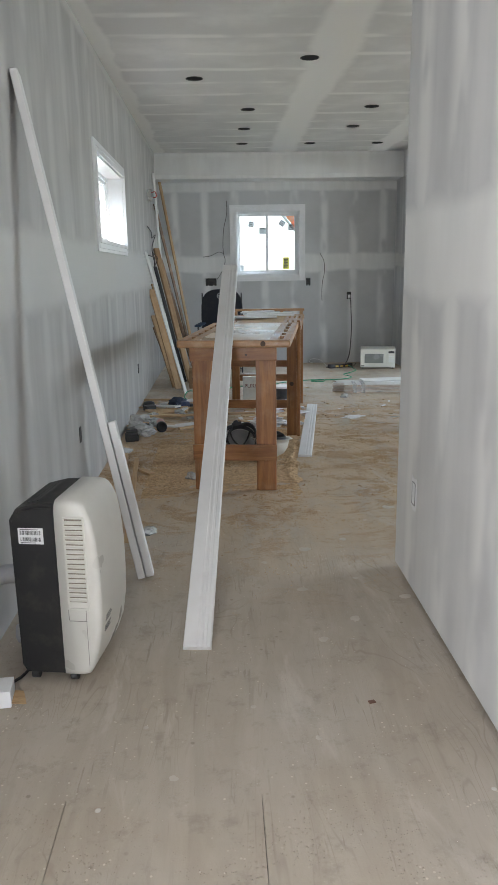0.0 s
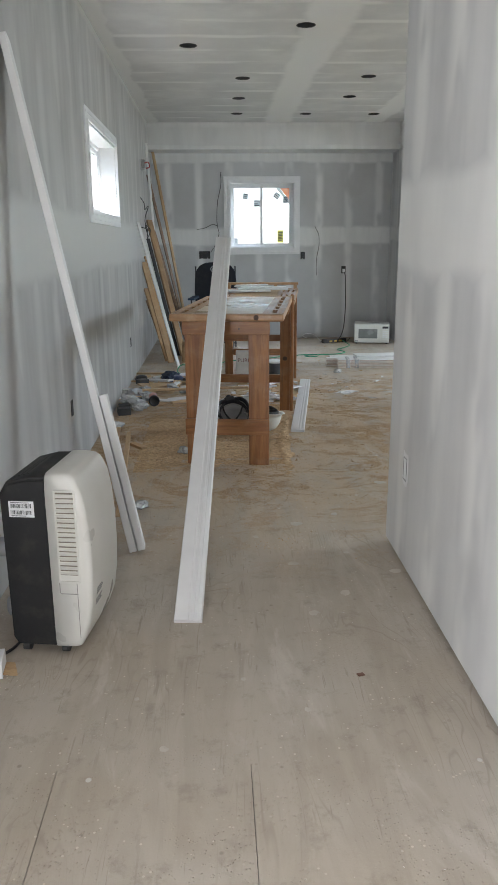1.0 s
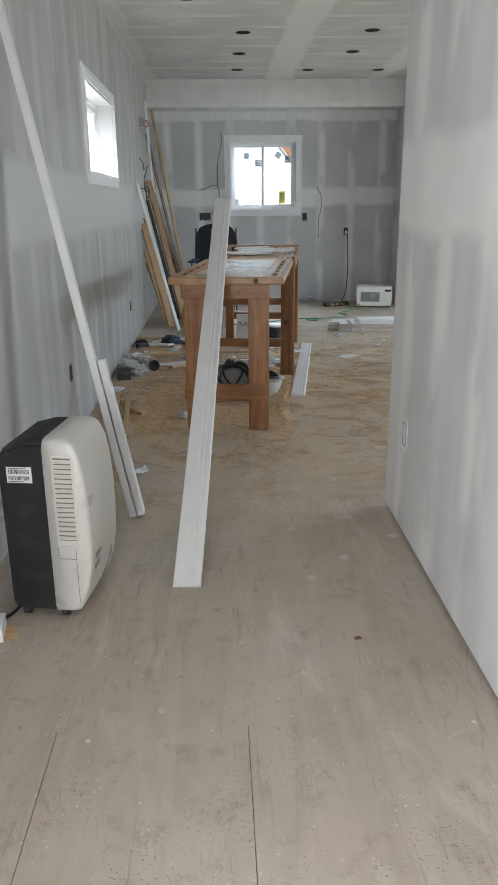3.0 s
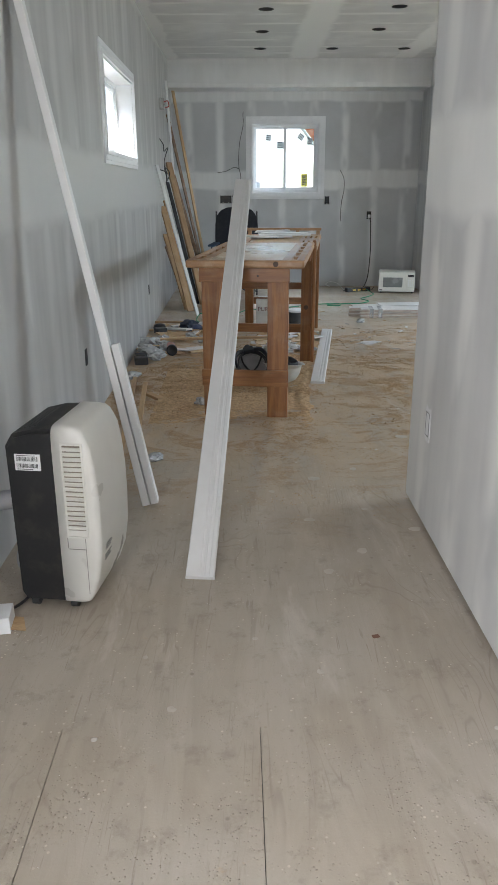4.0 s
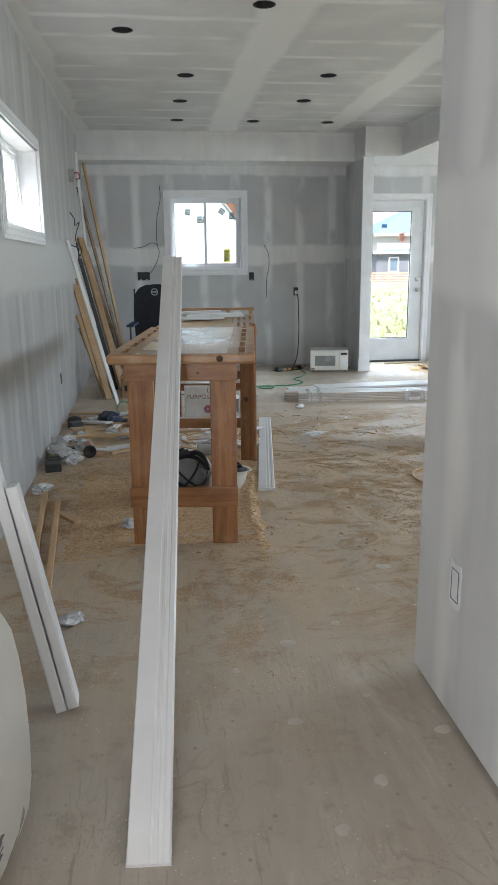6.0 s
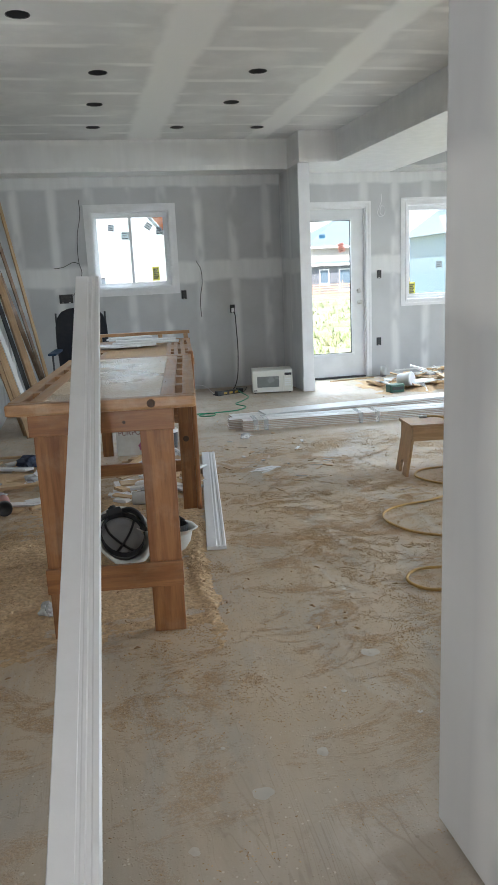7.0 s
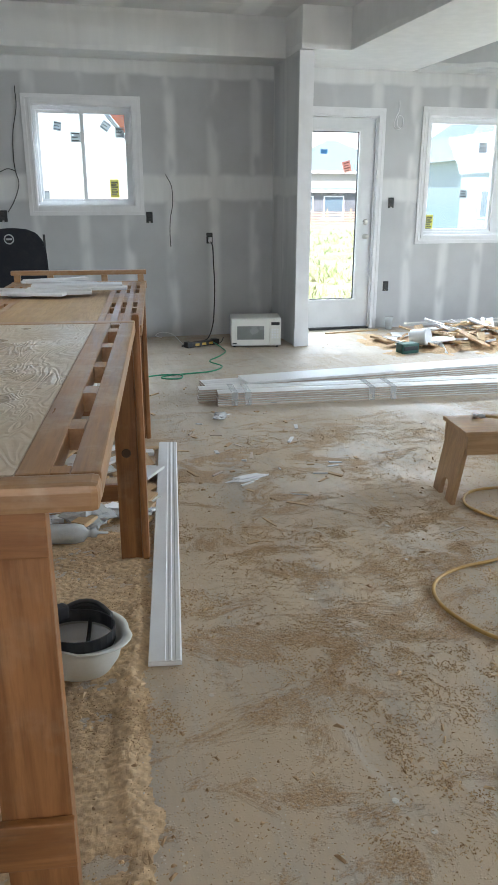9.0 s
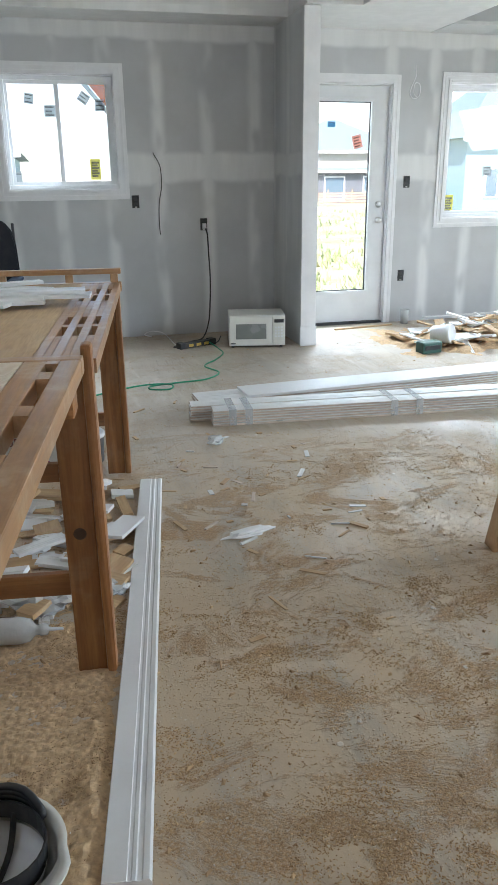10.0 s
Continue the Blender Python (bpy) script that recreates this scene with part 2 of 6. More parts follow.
M_BENCH = {a: wood("bench_pine_" + a, (0.385, 0.168, 0.056), (0.235, 0.094, 0.030), a, 0.40, 0.12) for a in "xyz"}
M_RAIL = {a: wood("dusty_rail_pine_" + a, (0.47, 0.26, 0.12), (0.34, 0.175, 0.078), a, 0.36, 0.42) for a in "xyz"}
M_PINE = {a: wood("raw_pine_" + a, (0.58, 0.40, 0.22), (0.45, 0.28, 0.14), a, 0.6) for a in "xyz"}
M_LINER_GREY = plain("grey_marks", (0.22, 0.22, 0.21), 0.7)
M_EDGE = plain("raw_board_edge", (0.56, 0.46, 0.385), 0.7, var=0.1, scale=14)
M_DUST = plain("sawdust", (0.53, 0.365, 0.21), 0.95, var=0.2, scale=55, bump=0.9, fine=260)


def glass_material():
    n = Nodes("window_glass", 0.02)
    n.b.inputs["Transmission Weight"].default_value, n.b.inputs["IOR"].default_value = 1.0, 1.45
    n.colour((0.96, 0.98, 0.98))
    return n.m


M_GLASS = glass_material()


# ---- building blocks ----
def box(bm, x0, x1, y0, y1, z0, z1, bevel=0.0, m=None):
    made = bmesh.ops.create_cube(bm, size=1.0, matrix=Matrix.Translation(((x0 + x1) / 2, (y0 + y1) / 2, (z0 + z1) / 2)) @ Matrix.Diagonal((x1 - x0, y1 - y0, z1 - z0, 1)))
    vs = made["verts"]
    if bevel:
        edges = list({e for v in vs for e in v.link_edges})
        r = bmesh.ops.bevel(bm, geom=edges, offset=bevel, segments=2, affect="EDGES", profile=0.6)
        vs = list({v for f in r["faces"] for v in f.verts} | {v for v in vs if v.is_valid})
    if m is not None:
        bmesh.ops.transform(bm, matrix=m, verts=vs)
    return vs


def cyl(bm, r, h, m=None, r2=None, seg=24, caps=True):
    """A cylinder or cone from z = 0 to h."""
    made = bmesh.ops.create_cone(bm, cap_ends=caps, segments=seg, radius1=r, radius2=r if r2 is None else r2, depth=h, matrix=Matrix.Translation((0, 0, h / 2)))
    if m is not None:
        bmesh.ops.transform(bm, matrix=m, verts=made["verts"])
    return made["verts"]


def lathe(bm, profile, seg=32, m=None):
    """Turns (radius, height) pairs round z."""
    rings = []
    for r, z in profile:
        rings.append([bm.verts.new((r * math.cos(2 * math.pi * i / seg), r * math.sin(2 * math.pi * i / seg), z)) for i in range(seg)])
    for a, b in zip(rings, rings[1:]):
        for i in range(seg):
            bm.faces.new((a[i], a[(i + 1) % seg], b[(i + 1) % seg], b[i]))
    if m is not None:
        bmesh.ops.transform(bm, matrix=m, verts=[v for r in rings for v in r])


def extrude(bm, outline, length, m=None):
    """A closed (x, z) outline drawn out along y from 0 to length."""
    a = [bm.verts.new((x, 0, z)) for x, z in outline]
    b = [bm.verts.new((x, length, z)) for x, z in outline]
    k = len(outline)
    for i in range(k):
        bm.faces.new((a[i], a[(i + 1) % k], b[(i + 1) % k], b[i]))
    bm.faces.new(a[::-1])
    bm.faces.new(b)
    bmesh.ops.recalc_face_normals(bm, faces=bm.faces[:])
    if m is not None:
        bmesh.ops.transform(bm, matrix=m, verts=a + b)


def mesh_of(name, bm, material, smooth=False):
    me = bpy.data.meshes.new(name)
    bm.to_mesh(me)
    bm.free()
    me.materials.append(material)
    if smooth:
        me.polygons.foreach_set("use_smooth", [True] * len(me.polygons))
    return me


def part(name, bm, material, parent, label="", smooth=False, at=None):
    ob = new(name, mesh_of(name, bm, material, smooth))
    ob.parent = parent
    if at is not None:
        ob.matrix_basis = at
    return tagged(ob, label)


def thing(name, label, category, at, group="", kind=""):
    ob = new(name)
    ob.empty_display_size = 0.1
    ob.matrix_basis = at
    return tagged(ob, label, category, group, kind)


def solid(name, bm, material, label, category, at=None, group="", kind="", smooth=False):
    ob = new(name, mesh_of(name, bm, material, smooth))
    if at is not None:
        ob.matrix_basis = at
    return tagged(ob, label, category, group, kind)


def wire(bm, points, r, seg=8, close=False):
    """A round tube through points, smoothed."""
    pts = [Vector(p) for p in points]
    fine = []
    for i in range(len(pts) - 1):
        p0, p1, p2, p3 = pts[max(i - 1, 0)], pts[i], pts[i + 1], pts[min(i + 2, len(pts) - 1)]
        n = max(3, int((p2 - p1).length / max(r * 3.0, 0.012)))
        n = min(n, 24)
        for j in range(n):
            t = j / n
            fine.append(0.5 * (2 * p1 + (p2 - p0) * t + (2 * p0 - 5 * p1 + 4 * p2 - p3) * t * t + (3 * p1 - p0 - 3 * p2 + p3) * t ** 3))
    fine.append(pts[-1])
    rings, side = [], Vector((0.31, 0.17, 0.93))
    for i, p in enumerate(fine):
        d = (fine[min(i + 1, len(fine) - 1)] - fine[max(i - 1, 0)]).normalized()
        side = (side - d * side.dot(d)).normalized()
        up = d.cross(side)
        rings.append([bm.verts.new(p + r * (math.cos(2 * math.pi * k / seg) * side + math.sin(2 * math.pi * k / seg) * up)) for k in range(seg)])
    for a, b in zip(rings, rings[1:]):
        for k in range(seg):
            bm.faces.new((a[k], a[(k + 1) % seg], b[(k + 1) % seg], b[k]))
    bm.faces.new(rings[0][::-1])
    bm.faces.new(rings[-1])


def wall(name, axis, span, depth, height, holes, material, label):
    """A wall along x (axis 0) or y (axis 1) with openings (u0, u1, z0, z1) through it."""
    us = sorted({*span, *(h[0] for h in holes), *(h[1] for h in holes)})
    zs = sorted({*height, *(h[2] for h in holes), *(h[3] for h in holes)})
    bm = bmesh.new()

    def v(u, d, z):
        return bm.verts.new((u, d, z) if axis == 0 else (d, u, z))

    def full(i, j):
        if not (0 <= i < len(us) - 1 and 0 <= j < len(zs) - 1):
            return False
        u, z = (us[i] + us[i + 1]) / 2, (zs[j] + zs[j + 1]) / 2
        return not any(h[0] < u < h[1] and h[2] < z < h[3] for h in holes)

    for i in range(len(us) - 1):
        for j in range(len(zs) - 1):
            if not full(i, j):
                continue
            u0, u1, z0, z1 = us[i], us[i + 1], zs[j], zs[j + 1]
            for d in depth:
                bm.faces.new((v(u0, d, z0), v(u1, d, z0), v(u1, d, z1), v(u0, d, z1)))
            for di, dj, a, b in ((-1, 0, (u0, z0), (u0, z1)), (1, 0, (u1, z0), (u1, z1)), (0, -1, (u0, z0), (u1, z0)), (0, 1, (u0, z1), (u1, z1))):
                if not full(i + di, j + dj):
                    bm.faces.new((v(a[0], depth[0], a[1]), v(b[0], depth[0], b[1]), v(b[0], depth[1], b[1]), v(a[0], depth[1], a[1])))
    bmesh.ops.remove_doubles(bm, verts=bm.verts[:], dist=1e-5)
    bmesh.ops.recalc_face_normals(bm, faces=bm.faces[:])
    return solid(name, bm, material, label, "wall", kind="structure")


# ---- large structure ----
XL, XR, YN, ZC = -0.775, 0.80, 10.69, 2.775
WIN_N, DOOR, WIN_W = (0.258, 1.138, 1.225, 2.085), (2.675, 3.53, 0.0, 2.065), (4.06, 5.80, 0.93, 2.08)
WIN_S = (5.47, 6.91, 1.51, 2.085)
wall("wall_north", 0, (-0.95, 6.95), (YN, YN + 0.16), (0, 2.95), [WIN_N, DOOR, WIN_W], M_NORTH, "grey taped plasterboard wall with window and door openings")
# The second hole is an unseen doorway, added for the corridor lamp.
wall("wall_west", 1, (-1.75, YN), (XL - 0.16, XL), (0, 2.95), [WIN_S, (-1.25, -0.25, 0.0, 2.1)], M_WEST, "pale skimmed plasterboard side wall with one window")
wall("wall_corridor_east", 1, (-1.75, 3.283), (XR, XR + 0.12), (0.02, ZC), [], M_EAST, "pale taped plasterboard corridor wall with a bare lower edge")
# Unseen wall, added to keep the sun out of the corridor.
wall("wall_south", 0, (XL, XR), (-1.75, -1.6), (0, 2.95), [], M_EAST, "unseen plasterboard wall added to close the corridor")
wall("wall_room_south", 0, (XR + 0.12, 6.95), (3.163, 3.283), (0, ZC), [], M_EAST, "pale plasterboard wall closing the room")
# The wide opening is unseen, added to let the east lamp in.
wall("wall_east", 1, (3.283, YN), (6.80, 6.95), (0, 2.95), [(4.0, 7.8, 0.08, 2.28)], M_EAST, "unseen plasterboard wall on the far side with an opening added for light")

# Set-back dark strip stands in for the shade in the gap below the board.
bm = bmesh.new()
box(bm, XR + 0.018, XR + 0.11, -1.75, 3.25, -0.01, 0.02)
solid("sole_plate", bm, plain("dark_gap_shade", (0.10, 0.085, 0.07), 0.8), "dark strip standing in for the shaded gap under the corridor wall", "sole plate", kind="structure")


def ceiling():
    bm = bmesh.new()
    x0, x1, y0, y1 = -0.93, 6.94, -1.74, 10.84
    edges = []

    def loop(pts):
        vs = [bm.verts.new((x, y, ZC)) for x, y in pts]
        edges.extend(bm.edges.new((vs[i], vs[(i + 1) % len(vs)])) for i in range(len(vs)))

    loop([(x0, y0), (x1, y0), (x1, y1), (x0, y1)])
    for x, y in CANS:
        loop([(x + 0.065 * math.cos(a * math.pi / 12), y + 0.065 * math.sin(a * math.pi / 12)) for a in range(24)])
    bmesh.ops.triangle_fill(bm, use_beauty=True, use_dissolve=False, edges=edges, normal=(0, 0, -1))
    box(bm, x0, x1, y0, y1, ZC + 0.2, ZC + 0.3)
    return solid("ceiling", bm, M_CEIL, "taped plasterboard ceiling with mud lines and round light cut-outs", "ceiling", kind="structure")


CANS = [(-0.124, 6.56), (0.725, 5.99), (0.34, 7.72), (1.50, 7.63), (0.333, 8.70), (1.493, 8.60), (0.336, 9.65), (1.154, 9.66), (1.973, 9.67)]
ceiling()


def bulkheads():
    bm = bmesh.new()
    box(bm, XL, 2.455, 10.30, YN - 0.002, 2.455, ZC)
    solid("bulkhead_north", bm, M_BULK, "boxed plasterboard bulkhead along the ceiling over the window", "bulkhead", kind="structure")
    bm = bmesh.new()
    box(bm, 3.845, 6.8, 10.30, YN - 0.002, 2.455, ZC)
    solid("bulkhead_over_window", bm, M_RECESS_SHADED, "boxed plasterboard bulkhead over the wide window", "bulkhead", kind="structure")
    bm = bmesh.new()
    pts = [(2.455, 9.84), (2.88, 9.84), (2.97, 3.285), (3.845, 3.285), (3.845, YN - 0.002), (2.455, YN - 0.002)]
    low = [bm.verts.new((x, y, 2.46)) for x, y in pts]
    top = [bm.verts.new((x, y, ZC)) for x, y in pts]
    bm.faces.new(low[::-1])
    bm.faces.new(top)
    for i in range(6):
        bm.faces.new((low[i], low[(i + 1) % 6], top[(i + 1) % 6], top[i]))
    bmesh.ops.recalc_face_normals(bm, faces=bm.faces[:])
    solid("dropped_beam", bm, M_BULK, "dropped plasterboard beam boxed below the ceiling", "beam", kind="structure")
    bm = bmesh.new()
    box(bm, 2.458, 2.572, 9.90, YN - 0.002, 0, 2.458)
    stub = solid("wall_stub", bm, M_STUB, "short plasterboard wall end beside the glazed door", "wall", kind="structure")
    bm = bmesh.new()
    box(bm, 2.452, 2.578, 9.885, 9.902, 0.0, 2.455, 0.003)
    box(bm, 2.446, 2.584, 9.879, 9.885, 0.0, 0.16, 0.002)
    part("end_trim", bm, M_TRIM, stub, "white painted end board")


bulkheads()


# ---- windows and the glazed door ----
def frame_ring(bm, x0, x1, z0, z1, w, y0, y1, bevel=0.004):
    """Four bars round a rectangle, w wide inwards, from y0 to y1."""
    box(bm, x0, x1, y0, y1, z0, z0 + w, bevel)
    box(bm, x0, x1, y0, y1, z1 - w, z1, bevel)
    box(bm, x0, x0 + w, y0, y1, z0 + w, z1 - w, bevel)
    box(bm, x1 - w, x1, y0, y1, z0 + w, z1 - w, bevel)


def casing(bm, x0, x1, z0, z1, w, foot=True):
    """Stepped casing round an opening, standing proud of the wall plane y = 0 towards -y."""
    for a, b, d in ((0.0, w, 0.012), (0.0, w * 0.3, 0.021), (w * 0.55, w * 0.72, 0.017)):
        xa, xb, zb = x0 - b, x1 + b, z1 + b
        za = z0 - b if foot else z0
        box(bm, xa, x0 - a, -d, 0, za, zb, 0.002)
        box(bm, x1 + a, xb, -d, 0, za, zb, 0.002)
        box(bm, x0 - a, x1 + a, -d, 0, z1 + a, zb, 0.002)
        if foot:
            box(bm, x0 - a, x1 + a, -d, 0, za, z0 - a, 0.002)


def window(name, hole, at, sashes, label, latch=True, deep=0.0):
    """A window in local x, z with the room towards -y; sashes: (x0, x1, depth)."""
    x0, x1, z0, z1 = hole
    win = thing(name, label, "window", at, kind="structure")
    bm = bmesh.new()
    casing(bm, x0 + 0.006, x1 - 0.006, z0 + 0.006, z1 - 0.006, 0.082)
    part("casing", bm, M_TRIM, win, "white moulded casing")
    bm = bmesh.new()
    frame_ring(bm, x0 + 0.001, x1 - 0.001, z0 + 0.001, z1 - 0.001, 0.012, 0.001, 0.10 + deep, 0)
    part("jamb_liner", bm, M_TRIM, win)
    bm = bmesh.new()
    frame_ring(bm, x0 + 0.013, x1 - 0.013, z0 + 0.013, z1 - 0.013, 0.03, 0.05 + deep, 0.13 + deep)
    part("window_frame", bm, M_VINYL, win)
    for i, (a, b, d) in enumerate(sashes):
        bm = bmesh.new()
        frame_ring(bm, a, b, z0 + 0.036, z1 - 0.036, 0.034, d, d + 0.03, 0.003)
        sash = part("sash", bm, M_VINYL, win)
        bm = bmesh.new()
        box(bm, a + 0.03, b - 0.03, d + 0.013, d + 0.017, z0 + 0.066, z1 - 0.066)
        pane = part("pane", bm, M_GLASS, sash)
        pane.visible_shadow = False
    if latch:
        a = sashes[-1][0]
        bm = bmesh.new()
        box(bm, a + 0.008, a + 0.026, sashes[-1][2] - 0.018, sashes[-1][2], (z0 + z1) / 2 - 0.05, (z0 + z1) / 2 + 0.05, 0.004)
        part("latch", bm, M_VINYL, win)
    return win


win_north = window("window_1", WIN_N, pose(0, YN, 0), [(0.290, 0.715, 0.085), (0.675, 1.106, 0.052)], "white sliding window with two sashes and stickers on the glass")
win_wide = window("window_2", WIN_W, pose(0, YN, 0), [(4.092, 4.868, 0.06), (4.948, 5.768, 0.06)], "wide white window with two panes and stickers on the glass")

bm = bmesh.new()
box(bm, 4.869, 4.947, 0.045, 0.125, 0.974, 2.036, 0.004)
part("mullion", bm, M_VINYL, win_wide)


def side_window():
    # local x runs along +y, the room lies towards -y of the window
    at = pose(XL, 0, 0, 0, 0, 90)
    return window("window_3", (5.47, 6.91, 1.51, 2.085), at, [(5.502, 6.21, 0.165), (6.17, 6.878, 0.14)], "white sliding window with moulded casing in the side wall", False, 0.075)


win_side = side_window()


def glazed_door():
    x0, x1, _, z1 = DOOR
    door = thing("door_1", "pale grey exterior door with a tall glass panel, closed", "door", pose(0, YN, 0), kind="structure")
    bm = bmesh.new()
    casing(bm, x0 + 0.01, x1 - 0.01, 0, z1 - 0.01, 0.072, False)
    part("casing", bm, M_TRIM, door, "white moulded casing")
    bm = bmesh.new()
    box(bm, x0 + 0.001, x0 + 0.022, 0.001, 0.14, 0, z1 - 0.022)
    box(bm, x1 - 0.022, x1 - 0.001, 0.001, 0.14, 0, z1 - 0.022)
    box(bm, x0 + 0.001, x1 - 0.001, 0.001, 0.14, z1 - 0.022, z1 - 0.001)
    part("jamb", bm, M_TRIM, door)
    bm = bmesh.new()
    box(bm, x0 + 0.02, x1 - 0.02, -0.01, 0.15, 0, 0.018, 0.003)
    part("threshold", bm, M_DARK, door, "dark metal threshold")
    a, b, c, d = x0 + 0.026, x1 - 0.026, 0.022, z1 - 0.026
    g0, g1, h0, h1 = 2.815, 3.352, 0.30, 1.925
    bm = bmesh.new()
    box(bm, a, g0, 0.03, 0.075, c, d)
    box(bm, g1, b, 0.03, 0.075, c, d)
    box(bm, g0, g1, 0.03, 0.075, c, h0)
    box(bm, g0, g1, 0.03, 0.075, h1, d)
    slab = part("door_slab", bm, M_DOOR, door)
    bm = bmesh.new()
    frame_ring(bm, g0 - 0.02, g1 + 0.02, h0 - 0.02, h1 + 0.02, 0.03, 0.020, 0.031, 0.004)
    part("glazing_bead", bm, M_DOOR, slab)
    bm = bmesh.new()
    frame_ring(bm, g0 + 0.008, g1 - 0.008, h0 + 0.008, h1 - 0.008, 0.009, 0.044, 0.06, 0)
    part("spacer", bm, M_DARK, slab, "dark spacer round the glass")
    bm = bmesh.new()
    box(bm, g0, g1, 0.05, 0.054, h0, h1)
    pane = part("pane", bm, M_GLASS, slab)
    pane.visible_shadow = False
    for z, r, k in ((1.071, 0.03, 0.018), (0.932, 0.028, 0.055)):
        bm = bmesh.new()
        turn = pose(3.442, 0.03, z, 90)
        cyl(bm, r, 0.008, turn)
        lathe(bm, [(0.012, 0.006), (0.013, k * 0.5), (0.024, k * 0.65), (0.026, k * 0.85), (0.018, k), (0.0001, k)], 20, turn)
        part("deadbolt" if z > 1 else "knob", bm, M_STEEL, slab, "round metal " + ("deadbolt" if z > 1 else "knob"), True)
    return door


glazed_door()


# ---- outdoors ----
def outdoors():
    n = Nodes("rough_grass", 0.9)
    c = n.mix(n.ramp(n.noise(n.pos, 0.35, 6, 0.7), 0.35, 0.65), (0.17, 0.21, 0.085), (0.42, 0.37, 0.28))
    n.colour(n.mix(n.ramp(n.noise(n.pos, 4, 4), 0.4, 0.7), c, (0.30, 0.31, 0.16))).bump(n.noise(n.pos, 6, 4), 0.8, 0.1)
    bm = bmesh.new()
    box(bm, -400, 400, -300, 600, -1.2, -0.62)
    solid("ground", bm, n.m, "rough sunlit grass and bare soil outdoors", "ground", kind="structure")


outdoors()


def shingles(name, col):
    n = Nodes(name, 0.85)
    v = n.scaled(n.pos, (3, 3, 9))
    return n.colour(n.mix(n.ramp(n.noise(v, 2, 4), 0.3, 0.7), col, [k * 0.75 for k in col])).bump(n.noise(v, 4, 3), 0.5, 0.03).m


def house(label, x0, x1, y0, y1, base, eave, peak, wall_m, roof_m, windows, upper=None):
    h = thing("house", label, "house", pose(x0, y0, base), "neighbouring houses")
    w, d, e, p = x1 - x0, y1 - y0, eave - base, peak - base
    bm = bmesh.new()
    box(bm, 0, w, 0, d, 0, e)
    part("wall", bm, wall_m, h)
    if upper:
        u0, u1, ue, up = upper
        bm = bmesh.new()
        box(bm, u0, u1, 1.5, d, e, ue - base)
        part("upper_wall", bm, M_CREAM, h, "pale upper storey")
        tops = [(0, w, 0, d, e, e + 0.9), (u0, u1, 1.5, d, ue - base, up - base)]
    else:
        tops = [(0, w, 0, d, e, p)]
    for a, b, c, f, z0, z1 in tops:
        bm = bmesh.new()
        o = 0.5
        lo = [bm.verts.new(q) for q in ((a - o, c - o, z0), (b + o, c - o, z0), (b + o, f + o, z0), (a - o, f + o, z0))]
        k = min((f - c) / 2, (b - a) / 2 - 0.3)
        hi = [bm.verts.new(q) for q in ((a + k, (c + f) / 2, z1), (b - k, (c + f) / 2, z1))]
        for q in ((lo[0], lo[1], hi[1], hi[0]), (lo[1], lo[2], hi[1]), (lo[2], lo[3], hi[0], hi[1]), (lo[3], lo[0], hi[0]), (lo[3], lo[2], lo[1], lo[0])):
            bm.faces.new(q)
        part("roof", bm, roof_m, h)
        bm = bmesh.new()
        box(bm, a - o, b + o, c - o - 0.06, c - o, z0 - 0.18, z0 + 0.02)
        part("fascia", bm, M_TRIM, h)
    for x, z, ww, hh in windows:
        bm = bmesh.new()
        frame_ring(bm, x, x + ww, z, z + hh, 0.09, -0.06, 0.02, 0)
        win = part("window", bm, M_TRIM, h)
        bm = bmesh.new()
        box(bm, x + 0.09, x + ww - 0.09, -0.02, 0.0, z + 0.09, z + hh - 0.09)
        part("pane", bm, M_HOUSEPANE, win, "dark window pane")


M_CREAM = plain("cream_siding", (0.40, 0.36, 0.30), 0.8)
M_HOUSEPANE = plain("far_window_pane", (0.10, 0.14, 0.18), 0.15)
# Blue in the roof and brick colours stands in for distance haze.
M_ROOF = shingles("hazy_grey_shingles", (0.15, 0.20, 0.235))
M_BRICKFAR = plain("hazy_dark_brick", (0.11, 0.115, 0.135), 0.85, var=0.25, scale=2)
M_SIDING = plain("pale_blue_siding", (0.19, 0.275, 0.32), 0.75, var=0.05)
house("two-storey brick and cream house with a grey hipped roof", 21.5, 38, 72, 84, -0.6, 2.2, 3.0, M_BRICKFAR, M_ROOF, [(1.2, 0.9, 1.0, 1.4), (3.2, 0.2, 2.0, 2.1), (7, 0.9, 1.4, 1.4), (11, 0.9, 1.4, 1.4)], (0.5, 12, 3.9, 7.0))
house("pale blue-grey sided house with a low hipped roof", 22.5, 42, 43, 51, -0.6, 3.4, 7.4, M_SIDING, M_ROOF, [(1.2, 0.9, 0.9, 1.6), (6.5, 0.8, 1.6, 1.4), (10, 0.8, 1.6, 1.4)])
house("pale sided house seen past the window", -11, -0.9, 34, 46, -0.6, 2.4, 5.0, M_SIDING, M_ROOF, [(7.6, 0.9, 1.2, 1.3), (3, 0.9, 1.4, 1.4)])


def mesh_fence():
    f = thing("safety_fence", "orange plastic safety fence along the building plot", "fence", pose(17.5, 62, -0.62))
    orange = plain("orange_mesh", (0.50, 0.30, 0.18), 0.7)
    for k in range(9):
        bm = bmesh.new()
        cyl(bm, 0.04, 1.3, pose(k * 2.0, 0, 0), seg=6)
        part("post", bm, M_PINE["z"], f)
    for k in range(8):
        bm = bmesh.new()
        for z in (0.15, 0.35, 0.55, 0.75, 0.95):
            box(bm, k * 2.0, k * 2.0 + 2.0, -0.02, 0.0, z, z + 0.1)
        part("mesh_panel", bm, orange, f)


mesh_fence()


